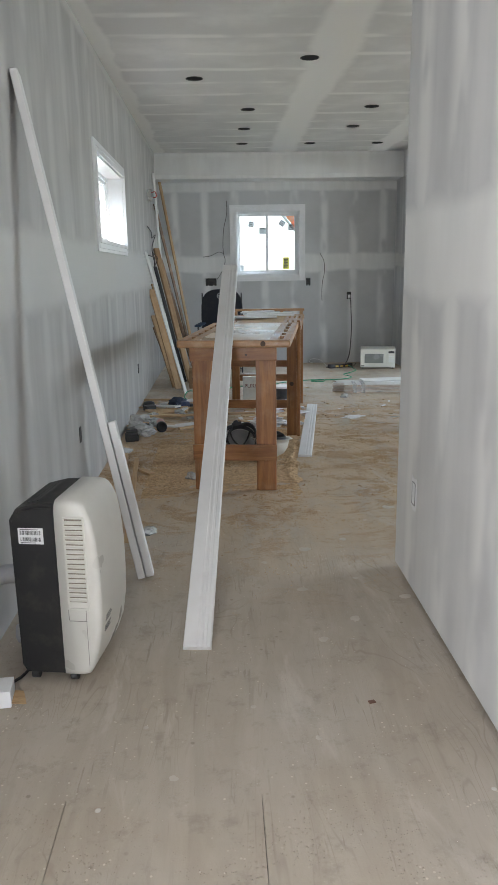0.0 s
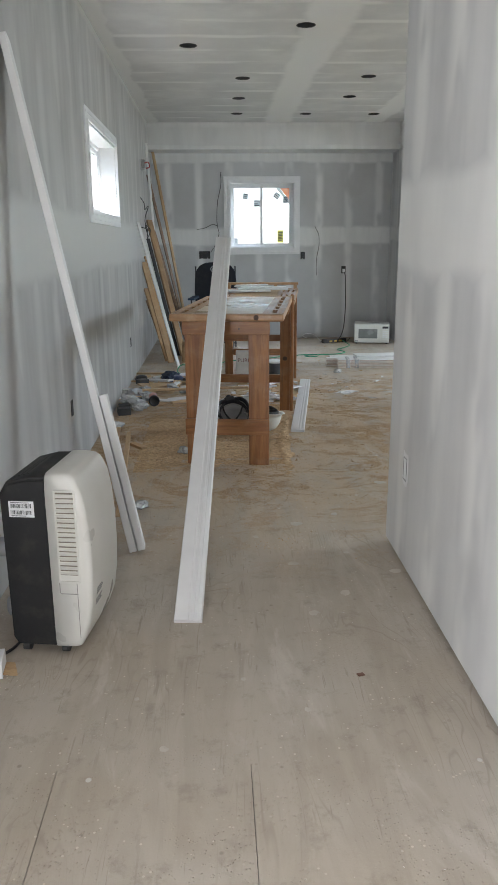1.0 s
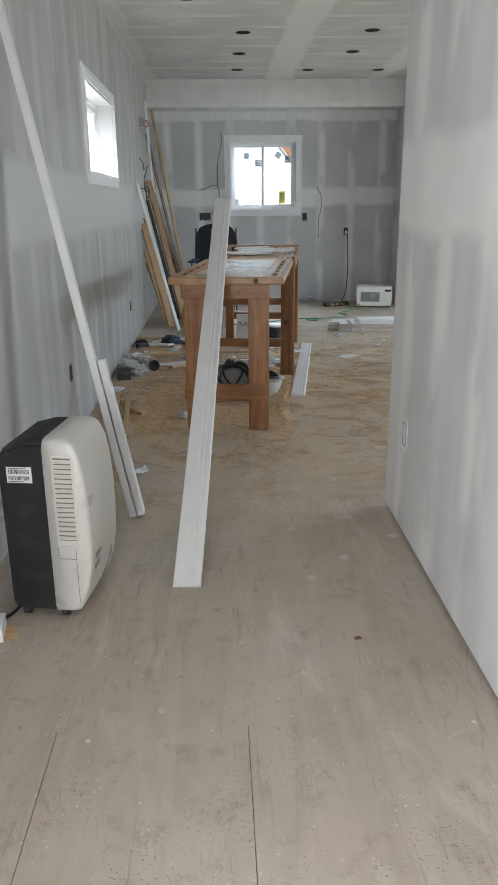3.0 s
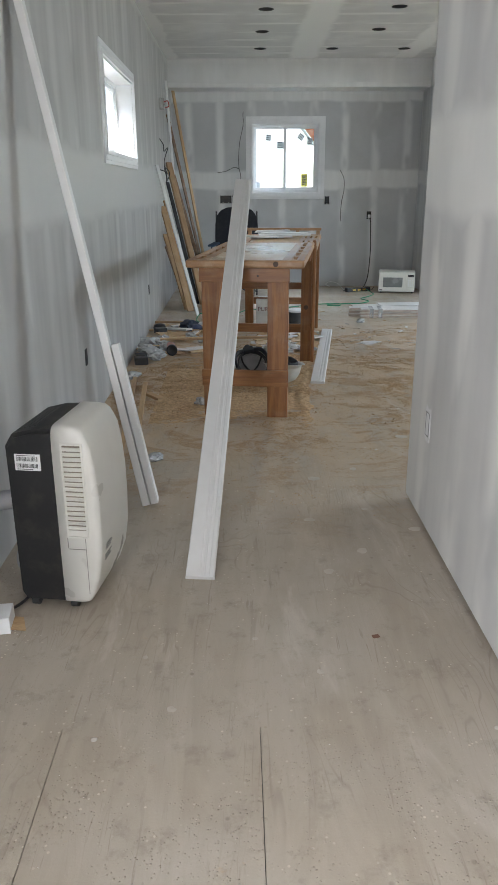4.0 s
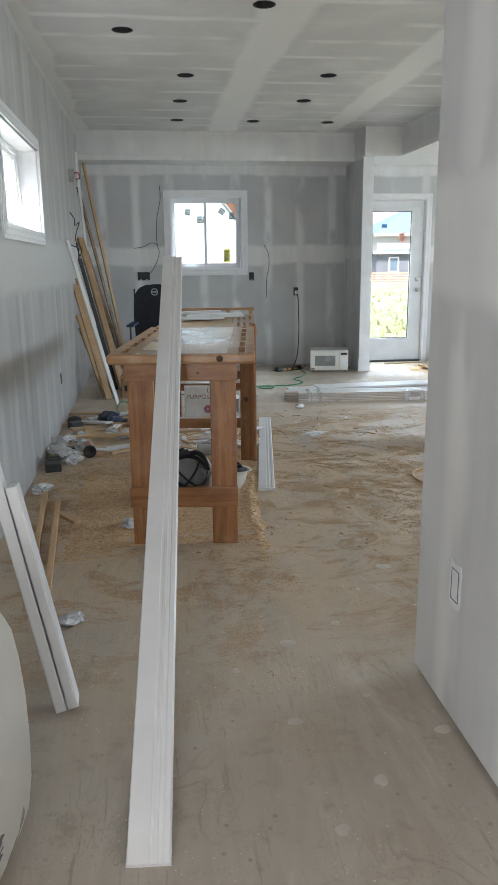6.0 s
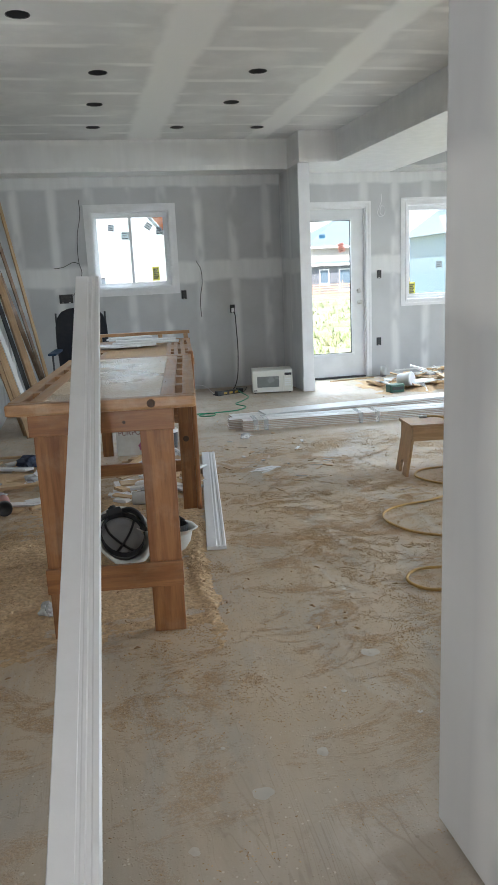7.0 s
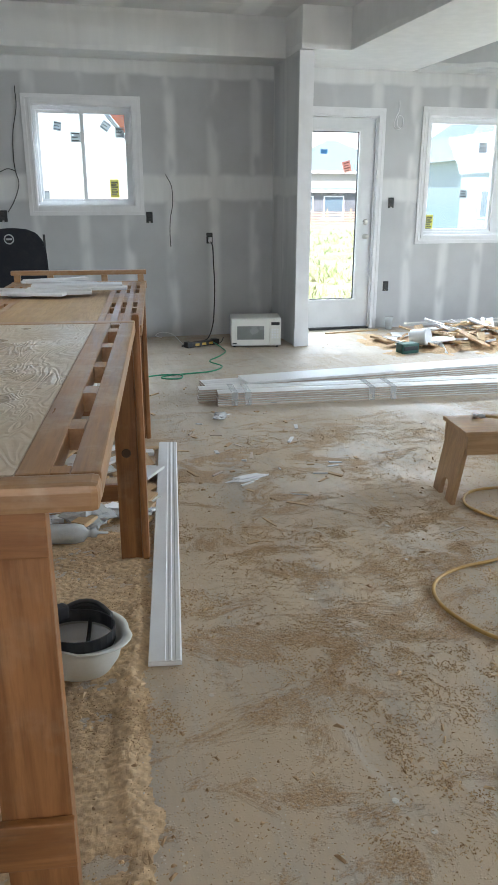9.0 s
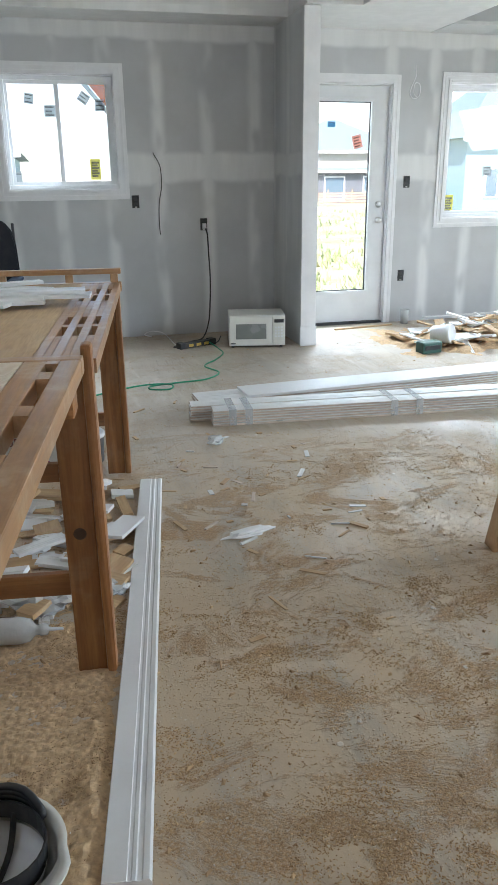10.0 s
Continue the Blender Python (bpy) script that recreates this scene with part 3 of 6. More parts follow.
def tufts():
    """Clumps of rough grass and weeds on the plot outside."""
    r = np.random.RandomState(12)
    verts, faces = [], []
    for k in range(1500):
        y = 14.5 + 38 * r.rand() ** 1.7
        x = (3.1 + (y - 10.7) * 0.33) + (r.rand() - 0.5) * (3 + (y - 10) * 0.5)
        for j in range(5):
            a, h = r.rand() * 6.283, 0.08 + 0.2 * r.rand()
            w, ln = 0.02 + 0.02 * r.rand(), 0.25 * r.rand()
            c, s = math.cos(a), math.sin(a)
            b = len(verts)
            ox, oy = x + 0.2 * (r.rand() - 0.5), y + 0.2 * (r.rand() - 0.5)
            verts += [(ox - s * w, oy + c * w, -0.62), (ox + s * w, oy - c * w, -0.62), (ox + c * ln, oy + s * ln, -0.62 + h)]
            faces.append([b, b + 1, b + 2])
    me = bpy.data.meshes.new("grass_tufts")
    me.from_pydata(verts, [], faces)
    n = Nodes("grass_blades", 0.8)
    me.materials.append(n.colour(n.mix(n.t.nodes["Geometry"].outputs["Random Per Island"], (0.17, 0.23, 0.08), (0.44, 0.42, 0.26))).m)
    tagged(new("grass_tufts", me), "rough tufts of green and dry grass outdoors", "grass", kind="stuff")


tufts()


# ---- benches ----
RAILS = ("front_rail", "back_rail", "edge_rail", "inner_rail", "slot_block", "slat", "top_rail", "rail_post")


def bar(name, parent, x0, x1, y0, y1, z0, z1, axis, bevel=0.003, label="", mats=None):
    bm = bmesh.new()
    box(bm, x0, x1, y0, y1, z0, z1, bevel)
    return part(name, bm, (mats or (M_RAIL if name in RAILS else M_BENCH))[axis], parent, label)


def ply_top():
    """Varnished plywood with bold, glossy contour grain."""
    n = Nodes("varnished_plywood", 0.3)
    v = n.scaled(n.obj, (2.6, 1.0, 1.0))
    field = n.noise(v, 3.4, 2, 0.5, 1.0)
    rings = n.math("PINGPONG", n.math("MULTIPLY", field, 30.0), 1.0)
    # Grain colours raised pale, partly to carry the windows' sheen on the varnish.
    c = n.mix(n.ramp(rings, 0.1, 0.9), (0.60, 0.465, 0.325), (0.67, 0.545, 0.41))
    c = n.mix(n.math("MULTIPLY", n.ramp(n.noise(n.obj, 6, 5, 0.7), 0.45, 0.7), 0.4), c, (0.60, 0.52, 0.40))
    n.colour(c).bump(n.math("ADD", rings, n.noise(n.obj, 60, 3)), 0.34, 0.004)
    n.rough(n.ramp(n.noise(n.obj, 3.5, 4), 0.35, 0.65, 0.24, 0.42))
    return n.m


M_PLYTOP = ply_top()


def knot(parent, x, y, z, r, turn):
    bm = bmesh.new()
    lathe(bm, [(r, 0.0), (r * 0.8, 0.002), (r * 0.55, 0.0008), (0.0001, 0.001)], 16, pose(x, y, z) @ turn)
    part("knot", bm, M_KNOT, parent, "dark round knot")


M_KNOT = plain("dark_knot", (0.06, 0.03, 0.015), 0.5)


def front_bench():
    b = thing("workbench", "orange pine workbench with a glossy plywood top and slotted edges", "workbench", pose(0.435, 4.40, 0, 0, 0, -7.6), "pine benches")
    w, ln, z0, z1 = -0.655, 1.49, 0.862, 0.905
    bar("front_rail", b, w, 0.0, 0.0, 0.055, z0, z1, "x", 0.012)
    bar("back_rail", b, w, 0.0, ln - 0.05, ln, z0, z1, "x", 0.006)
    for s in (0, 1):
        def fx(a):
            return w - a if s else a
        for a, c, nm in ((-0.046, -0.001, "edge_rail"), (-0.125, -0.074, "inner_rail")):
            bar(nm, b, min(fx(a), fx(c)), max(fx(a), fx(c)), 0.0555, ln - 0.0505, z0, z1 - 0.001, "y", 0.004)
        for y0, y1 in ((0.056, 0.085), (0.275, 0.335), (0.525, 0.585), (0.775, 0.835), (1.025, 1.085), (1.275, 1.335), (1.41, ln - 0.051)):
            bar("slot_block", b, min(fx(-0.0463), fx(-0.0737)), max(fx(-0.0463), fx(-0.0737)), y0, y1, z0 + 0.003, z1 - 0.0012, "y", 0)
    bm = bmesh.new()
    box(bm, w + 0.1255, -0.1255, 0.0555, ln - 0.0505, z0 + 0.008, z1 - 0.0015, 0.001)
    part("bench_top", bm, M_PLYTOP, b, "glossy varnished plywood panel")
    bar("apron", b, -0.585, -0.080, 0.022, 0.058, 0.785, 0.861, "x")
    for x0 in (-0.578, -0.205):
        bar("leg", b, x0, x0 + 0.118, 0.059, 0.098, 0.0, 0.861, "z", 0.004)
    bar("stretcher", b, -0.583, -0.083, 0.040, 0.0585, 0.188, 0.284, "x")
    bar("centre_bearer", b, -0.36, -0.32, 0.099, 1.44, 0.81, 0.861, "y")
    bar("cleat", b, -0.135, -0.02, 1.40, 1.48, 0.775, 0.8605, "x", 0.012)
    knot(b, -0.155, -0.0005, 0.885, 0.015, pose(0, 0, 0, 90))
    knot(b, -0.255, 0.0215, 0.82, 0.006, pose(0, 0, 0, 90))
    return b


def rear_bench():
    b = thing("workbench", "orange pine workbench with slatted top corners and a raised back rail", "workbench", pose(0.662, 5.935, 0, 0, 0, -7), "pine benches")
    w, ln, z0, z1 = -0.70, 1.575, 0.832, 0.870
    bar("front_rail", b, w, -0.02, 0.0, 0.05, z0, z1, "x", 0.005)
    bar("back_rail", b, w, 0.0, ln - 0.05, ln, z0, z1, "x", 0.005)
    for s in (0, 1):
        def fx(a):
            return w - a if s else a
        xs = [-0.03, -0.0745, -0.119, -0.1635]
        for k, a in enumerate(xs):
            bar("edge_rail" if k == 0 else "slat", b, min(fx(a + 0.026), fx(a)), max(fx(a + 0.026), fx(a)), 0.0505, ln - 0.0505, z0, z1 - 0.001 * (k > 0), "y", 0.003)
        for a in xs[1:]:
            for y0, y1 in ((0.051, 0.36), (0.50, 0.54), (0.68, 1.02), (1.16, 1.20), (1.34, ln - 0.051)):
                bar("slot_block", b, min(fx(a + 0.0265), fx(a + 0.044)), max(fx(a + 0.0265), fx(a + 0.044)), y0, y1, z0 + 0.003, z1 - 0.002, "y", 0)
    bm = bmesh.new()
    box(bm, w + 0.164, -0.164, 0.0505, ln - 0.0505, z0 + 0.006, z1 - 0.002, 0.001)
    part("bench_top", bm, M_PINE["y"], b, "dusty pale plywood panel")
    for y0, f in ((0.012, 1), (1.500, 0)):
        for x0 in (-0.116, -0.715):
            bar("leg", b, x0, x0 + 0.078, y0, y0 + 0.04, 0.0, z0 - 0.001, "z", 0.004)
        bar("stretcher", b, -0.70, -0.045, y0 + 0.0405, y0 + 0.062, 0.22, 0.285, "x")
        bar("stretcher", b, -0.70, -0.045, y0 + 0.0405, y0 + 0.062, 0.55, 0.60, "x")
    bar("side_post", b, -0.0375, -0.010, -0.002, 0.050, 0.0, 0.915, "z", 0.011)
    bar("side_post", b, -0.0375, -0.010, 1.49, 1.55, 0.0, 0.828, "z", 0.008)
    knot(b, -0.078, 0.0115, 0.42, 0.017, pose(0, 0, 0, 90))
    for x in (w + 0.03, -0.5, -0.22, -0.03):
        bar("rail_post", b, x - 0.016, x + 0.016, ln - 0.034, ln - 0.006, z1, 0.905, "z", 0.002)
    bar("top_rail", b, w, 0.0, ln - 0.04, ln, 0.905, 0.928, "x", 0.004)
    return b


front_bench()
rear_bench()


# ---- white boards ----
def moulding(w=0.1, t=0.018):
    """The outline of a casing board: flat on one side, ogee and beads on the other."""
    top = [(0.0, 0.6), (0.02, 0.95), (0.50, 1.0), (0.52, 0.88), (0.58, 0.87), (0.61, 0.94), (0.68, 0.98), (0.71, 0.83), (0.80, 0.82), (0.83, 0.95), (0.95, 1.0), (1.0, 0.72)]
    return [(0, 0), *[(x * w - 0.0, z * t) for x, z in top], (w, 0)]


def axes(origin, along, right):
    """A pose whose y runs along, with x as near to right as may be."""
    y = Vector(along).normalized()
    x = Vector(right)
    x = (x - y * x.dot(y)).normalized()
    z = x.cross(y)
    m = Matrix((x, y, z)).transposed().to_4x4()
    return Matrix.Translation(origin) @ m


def white_board(name, label, category, at, w, t, length, group=""):
    bm = bmesh.new()
    extrude(bm, moulding(w, t), length)
    return solid(name, bm, M_MDF, label, category, at, group)


white_board("casing_board", "white primed casing board leaning on the workbench edge", "trim board",
            axes((-0.11, 2.576, 0.001), (0.174, 2.604, 1.316), (1, 0.02, 0)), 0.1, 0.018, 2.92)
white_board("casing_board", "white fluted casing board lying in the sawdust", "trim board", pose(0.566, 5.264, 0.003, 0, 0, -8.3), 0.097, 0.018, 2.04)


def leaning_pair():
    d = Vector((-0.445, 0.285, 2.08))
    at = axes((-0.30, 3.165, 0.0), d, (1, 0.1, 0.1))
    for x0, x1, ln, nm in ((-0.026, 0.006, 2.16, "long white trim board leaning against the side wall"), (0.010, 0.042, 0.70, "short white trim board standing against a longer one")):
        bm = bmesh.new()
        box(bm, x0, x1, 0.02, ln, -0.088, 0.0, 0.003)
        box(bm, x0 + 0.004, x1 - 0.004, 0.022, ln - 0.002, 0.0, 0.004, 0.0015)
        solid("trim_board", bm, M_MDF, nm, "trim board", at, "boards at the side wall")


leaning_pair()


def board_stack():
    rng = random.Random(4)
    bm = bmesh.new()
    extrude(bm, moulding(0.105, 0.0125), 3.5)
    for f in bm.faces:
        f.material_index = 1 if abs(f.normal.x) > 0.9 or abs(f.normal.y) > 0.9 else 0
    me = mesh_of("trim_board", bm, M_MDF)
    me.materials.append(M_EDGE)
    flat = pose(0, 0, 0, 0, 0, -90)

    def lay(x, y, z, rz):
        ob = new("trim_board", me)
        ob.matrix_basis = pose(x, y, z, 0, 0, rz) @ flat
        tagged(ob, "white primed trim board in a taped bundle on the floor", "trim board", "bundled trim boards")

    def pile(x, y, rz, layers, loose):
        for k in range(layers):
            lay(x + rng.uniform(-loose, loose), y + rng.uniform(-0.003, 0.003), 0.0002 + k * 0.0152, rz)

    pile(1.350, 8.105, -4.6, 6, 0.004)
    pile(1.245, 8.228, -4.4, 6, 0.005)
    pile(1.300, 8.345, 3.6, 5, 0.008)
    pile(1.300, 8.460, 3.6, 5, 0.008)
    bm = bmesh.new()
    box(bm, 0, 3.3, -0.225, 0, 0, 0.016, 0.002)
    solid("wide_board", bm, M_MDF, "wide white primed board lying on the bundles", "board", pose(1.585, 8.47, 0.0742, 0, 0, 3.8))
    for x in (1.47, 1.56, 2.40, 2.55):
        bm = bmesh.new()
        frame_ring(bm, 0, 0.232, 0, 0.0915, 0.0012, 0, 0.042, 0)
        solid("packing_tape", bm, M_TAPE, "clear shiny packing tape round the bundled boards", "tape", pose(x, 7.994 - (x - 1.345) * 0.0805, 0.0, 0, 0, 85.4), "tape bands")


def film_material(name, col, rough, trans, alpha=1.0):
    n = Nodes(name, rough)
    n.b.inputs["Alpha"].default_value = alpha
    n.b.inputs["Transmission Weight"].default_value = trans
    n.colour(n.mix(n.ramp(n.noise(n.obj, 20, 3), 0.3, 0.7), col, [k * 0.9 for k in col])).bump(n.noise(n.obj, 40, 3), 0.5, 0.004)
    return n.m


M_TAPE = film_material("clear_tape", (0.85, 0.87, 0.88), 0.12, 0.0, 0.3)
M_FILM = film_material("clear_plastic", (0.82, 0.83, 0.82), 0.25, 0.4)
board_stack()


# ---- dehumidifier ----
def dehumidifier():
    d = thing("dehumidifier", "black and cream portable dehumidifier with side louvres, scuffed and dusty", "dehumidifier", pose(-0.476, 2.376, 0, 0, 0, -8))
    cream = plain("cream_plastic", (0.64, 0.625, 0.58), 0.33, var=0.04, dust=0.06, bump=0.05)
    bm = bmesh.new()
    out = [(-0.143, 0.06), (-0.128, 0.035), (0.0, 0.035), (0.0, 0.607), (-0.055, 0.605), (-0.122, 0.588), (-0.146, 0.55)]
    extrude(bm, out, 0.31)
    bmesh.ops.bevel(bm, geom=[e for e in bm.edges if abs(e.verts[0].co.y - e.verts[1].co.y) < 1e-6 and min(e.verts[0].co.x, e.verts[1].co.x) < -0.001], offset=0.012, segments=3, affect="EDGES")
    back = part("rear_shell", bm, plain("black_shell", (0.008, 0.008, 0.009), 0.6, dust=0.03), d, "dusty black rear shell")
    bm = bmesh.new()
    levels = [(0.035, 0.074, 0.008), (0.040, 0.084, 0.003), (0.060, 0.095, 0.0), (0.12, 0.117, 0.0), (0.20, 0.129, 0.0), (0.30, 0.133, 0.0), (0.40, 0.132, 0.0), (0.49, 0.125, 0.0), (0.55, 0.115, 0.0),
              (0.580, 0.102, 0.002), (0.597, 0.094, 0.005), (0.608, 0.083, 0.011), (0.614, 0.068, 0.021), (0.616, 0.045, 0.036)]
    rings = []
    for z, f, i in levels:
        r = 0.018
        pts = [(0.002, i)] + [(f - r + r * math.sin(a * math.pi / 12), i + r - r * math.cos(a * math.pi / 12)) for a in range(7)]
        pts += [(x, 0.31 - y) for x, y in reversed(pts)]
        rings.append([bm.verts.new((x, y, z)) for x, y in pts])
    for a, b in zip(rings, rings[1:]):
        for k in range(len(a)):
            q = (k + 1) % len(a)
            bm.faces.new((a[k], a[q], b[q], b[k]))
    bm.faces.new(rings[0][::-1])
    bm.faces.new(rings[-1])
    bmesh.ops.recalc_face_normals(bm, faces=bm.faces[:])
    part("front_shell", bm, cream, d, "cream front shell with scuffs", True)
    bm = bmesh.new()
    frame_ring(bm, 0.029, 0.0965, 0.262, 0.568, 0.006, -0.004, 0.0, 0.001)
    g = part("grille_frame", bm, cream, d)
    # Flat sheet, coloured dark for the shade between the louvres.
    bm = bmesh.new()
    box(bm, 0.034, 0.092, -0.0015, -0.0005, 0.268, 0.562)
    part("grille_backing", bm, plain("louvre_shadow", (0.22, 0.19, 0.15), 0.7), d, "dark sheet coloured as the shade behind the louvres")
    for k in range(17):
        bm = bmesh.new()
        box(bm, 0.0350, 0.0910, -0.003, 0.002, -0.0062, 0.0062, 0.001, pose(0, -0.003, 0.298 + k * 0.0158, 28))
        part("louvre", bm, cream, g)
    bm = bmesh.new()
    box(bm, 0.0350, 0.0910, -0.003, -0.0016, 0.269, 0.289, 0.001)
    part("filter_tab", bm, cream, d)
    bm = bmesh.new()
    for x0, x1, z0, z1 in ((0.03, 0.086, 0.223, 0.2252), (0.027, 0.029, 0.226, 0.262), (0.0835, 0.085, 0.07, 0.262)):
        box(bm, x0, x1, -0.0012, 0.0, z0, z1)
    part("tank_seam", bm, plain("seam_grey", (0.25, 0.24, 0.22), 0.7), d, "dark seam round the water tank")
    bm = bmesh.new()
    for k in range(6):
        z = 0.168 + k * 0.0085 + (0.012 if k > 2 else 0)
        x = 0.1172 + (z - 0.12) * 0.15
        box(bm, x, x + 0.002, 0.045, 0.108 - 0.012 * (k % 2), z, z + 0.0016)
    part("level_marks", bm, M_LINER_GREY, d, "rows of small dark print")
    bm = bmesh.new()
    box(bm, -0.115, -0.035, -0.0015, 0.0, 0.478, 0.530, 0.0004)
    lab = part("label", bm, M_TRIM, d, "white barcode label")
    rng = random.Random(8)
    bm = bmesh.new()
    for z0, z1 in ((0.508, 0.522), (0.487, 0.500)):
        x = -0.109
        while x < -0.042:
            w = rng.choice((0.0008, 0.0014, 0.0022))
            box(bm, x, x + w, -0.002, -0.0016, z0, z1)
            x += w + rng.choice((0.0008, 0.0012, 0.002))
    box(bm, -0.108, -0.06, -0.002, -0.0016, 0.4815, 0.4835)
    box(bm, -0.108, -0.05, -0.002, -0.0016, 0.5245, 0.5262)
    part("barcode", bm, M_DARK, lab, "black bars")
    for k in range(6):
        bm = bmesh.new()
        box(bm, -0.115 + k * 0.016, -0.107 + k * 0.016, 0.05, 0.26, 0.0, 0.004, 0.001, pose(0, 0, 0.601 - max(0, 3 - k) * 0.004))
        part("top_vent", bm, M_DARK, back)
    for x, y in ((-0.11, 0.04), (0.02, 0.04), (-0.11, 0.27), (0.02, 0.27)):
        bm = bmesh.new()
        cyl(bm, 0.018, 0.022, pose(x + 0.011, y, 0.018, 0, -90, 0))
        box(bm, x - 0.012, x + 0.012, y - 0.012, y + 0.012, 0.022, 0.036)
        part("castor", bm, M_DARK, d, "small dark castor")


dehumidifier()


def beside_dehumidifier():
    grey = plain("grey_hose", (0.30, 0.31, 0.33), 0.5, dust=0.3)
    bm = bmesh.new()
    pts = [(-0.70 + 0.13 * math.sin(a), 2.62 + 0.05 * math.cos(a * 0.5), 0.16 - 0.125 * math.cos(a)) for a in [k * 0.45 for k in range(13)]]
    wire(bm, pts, 0.034, 14)
    solid("drain_hose", bm, grey, "thick coiled grey hose behind the dehumidifier", "hose", smooth=True)
    bm = bmesh.new()
    wire(bm, [(-0.61, 2.5, 0.006), (-0.63, 2.42, 0.006), (-0.68, 2.36, 0.006), (-0.75, 2.34, 0.006)], 0.005)
    solid("loose_cable", bm, M_BLACK, "black power cord trailing on the floor", "cord")
    c = thing("carton", "small white torn carton on the floor", "carton", pose(-0.675, 2.245, 0, 0, 0, 8))
    bm = bmesh.new()
    box(bm, -0.07, 0.06, 0, 0.09, 0, 0.055, 0.003)
    part("box_body", bm, M_TRIM, c)
    bm = bmesh.new()
    box(bm, 0, 0.045, 0, 0.08, 0, 0.002, 0, pose(0.06, 0.004, 0.012, 0, 18, 12))
    part("flap", bm, M_PINE["x"], c, "torn brown flap")


beside_dehumidifier()


# ---- step stool and air hose ----
def step_stool():
    s = thing("step_stool", "plywood step stool with a slotted top and arched legs", "step stool", pose(2.045, 6.245, 0, 0, 0, -7))
    maple = {a: wood("stool_ply_" + a, (0.50, 0.31, 0.16), (0.38, 0.22, 0.105), a, 0.5, 0.25) for a in "xyz"}
    bm = bmesh.new()
    for x0, x1, y0, y1 in ((0, 0.26, -0.13, 0.13), (0.42, 0.68, -0.13, 0.13), (0.26, 0.42, -0.13, -0.018), (0.26, 0.42, 0.018, 0.13)):
        box(bm, x0, x1, y0, y1, 0.322, 0.340)
    bmesh.ops.remove_doubles(bm, verts=bm.verts[:], dist=1e-5)
    part("seat", bm, maple["x"], s, "dusty board with a long hand slot")
    for y in (-0.1285, 0.1105):
        bm = bmesh.new()
        box(bm, 0.012, 0.668, y, y + 0.018, 0.235, 0.3215, 0.002)
        part("apron", bm, maple["x"], s)
    for x, tilt in ((0.02, 1), (0.645, -1)):
        bm = bmesh.new()
        out = [(-0.11, 0.0), (-0.035, 0.0)] + [(0.035 * -math.cos(a * math.pi / 10), 0.055 + 0.035 * math.sin(a * math.pi / 10)) for a in range(11)] + [(0.035, 0.0), (0.11, 0.0), (0.108, 0.3215), (-0.108, 0.3215)]
        extrude(bm, out, 0.018, pose(x, 0, 0, 0, 0, -90))
        for v in bm.verts:
            v.co.x += -tilt * 0.05 * (1 - v.co.z / 0.32)
        bmesh.ops.recalc_face_normals(bm, faces=bm.faces[:])
        part("leg_board", bm, maple["z"], s, "plywood leg with an arched cut-out")


step_stool()


def air_hose():
    hose = thing("air_hose", "yellow rubber air hose snaking from the stool over the floor", "hose", pose(0, 0, 0))
    rubber = plain("yellow_rubber", (0.52, 0.31, 0.085), 0.45, var=0.1, dust=0.3)
    z = 0.008
    pts = [(2.21, 6.27, 0.357), (2.27, 6.19, 0.362), (2.305, 6.13, 0.33), (2.33, 6.10, 0.22), (2.38, 6.09, 0.09), (2.46, 6.10, 0.02), (2.56, 6.11, z), (2.60, 6.17, z), (2.50, 6.23, z), (2.36, 6.22, z), (2.27, 6.15, z), (2.30, 6.06, z),
           (2.42, 6.03, z), (2.52, 6.09, z + 0.014), (2.47, 6.19, z + 0.014), (2.30, 6.26, z), (2.15, 6.24, z), (2.06, 6.12, z), (2.09, 5.98, z), (2.15, 5.86, z), (2.10, 5.72, z), (1.93, 5.62, z), (1.72, 5.58, z), (1.59, 5.50, z),
           (1.545, 5.36, z), (1.60, 5.17, z), (1.73, 5.05, z), (1.90, 4.93, z), (2.15, 4.80, z), (2.30, 4.92, z), (2.12, 5.00, z + 0.012), (1.90, 4.96, z + 0.013), (1.73, 4.84, z), (1.63, 4.70, z), (1.58, 4.58, z), (1.47, 4.49, z), (1.36, 4.51, z), (1.325, 4.62, z), (1.41, 4.71, z),
           (1.55, 4.67, z + 0.01), (1.75, 4.62, z), (2.05, 4.56, z), (2.5, 4.4, z)]
    bm = bmesh.new()
    wire(bm, pts, 0.0066, 10)
    part("tube", bm, rubber, hose, "", True)
    bm = bmesh.new()
    m = axes((2.212, 6.268, 0.3565), (-0.06, 0.08, -0.012), (0, 0, 1)) @ pose(0, 0, 0, -90)
    lathe(bm, [(0.0001, 0), (0.008, 0), (0.009, 0.012), (0.011, 0.014), (0.011, 0.03), (0.008, 0.032), (0.0075, 0.045), (0.010, 0.047), (0.010, 0.058), (0.0001, 0.058)], 14, m)
    part("coupling", bm, M_STEEL, hose, "brass and steel quick coupling", True)


air_hose()


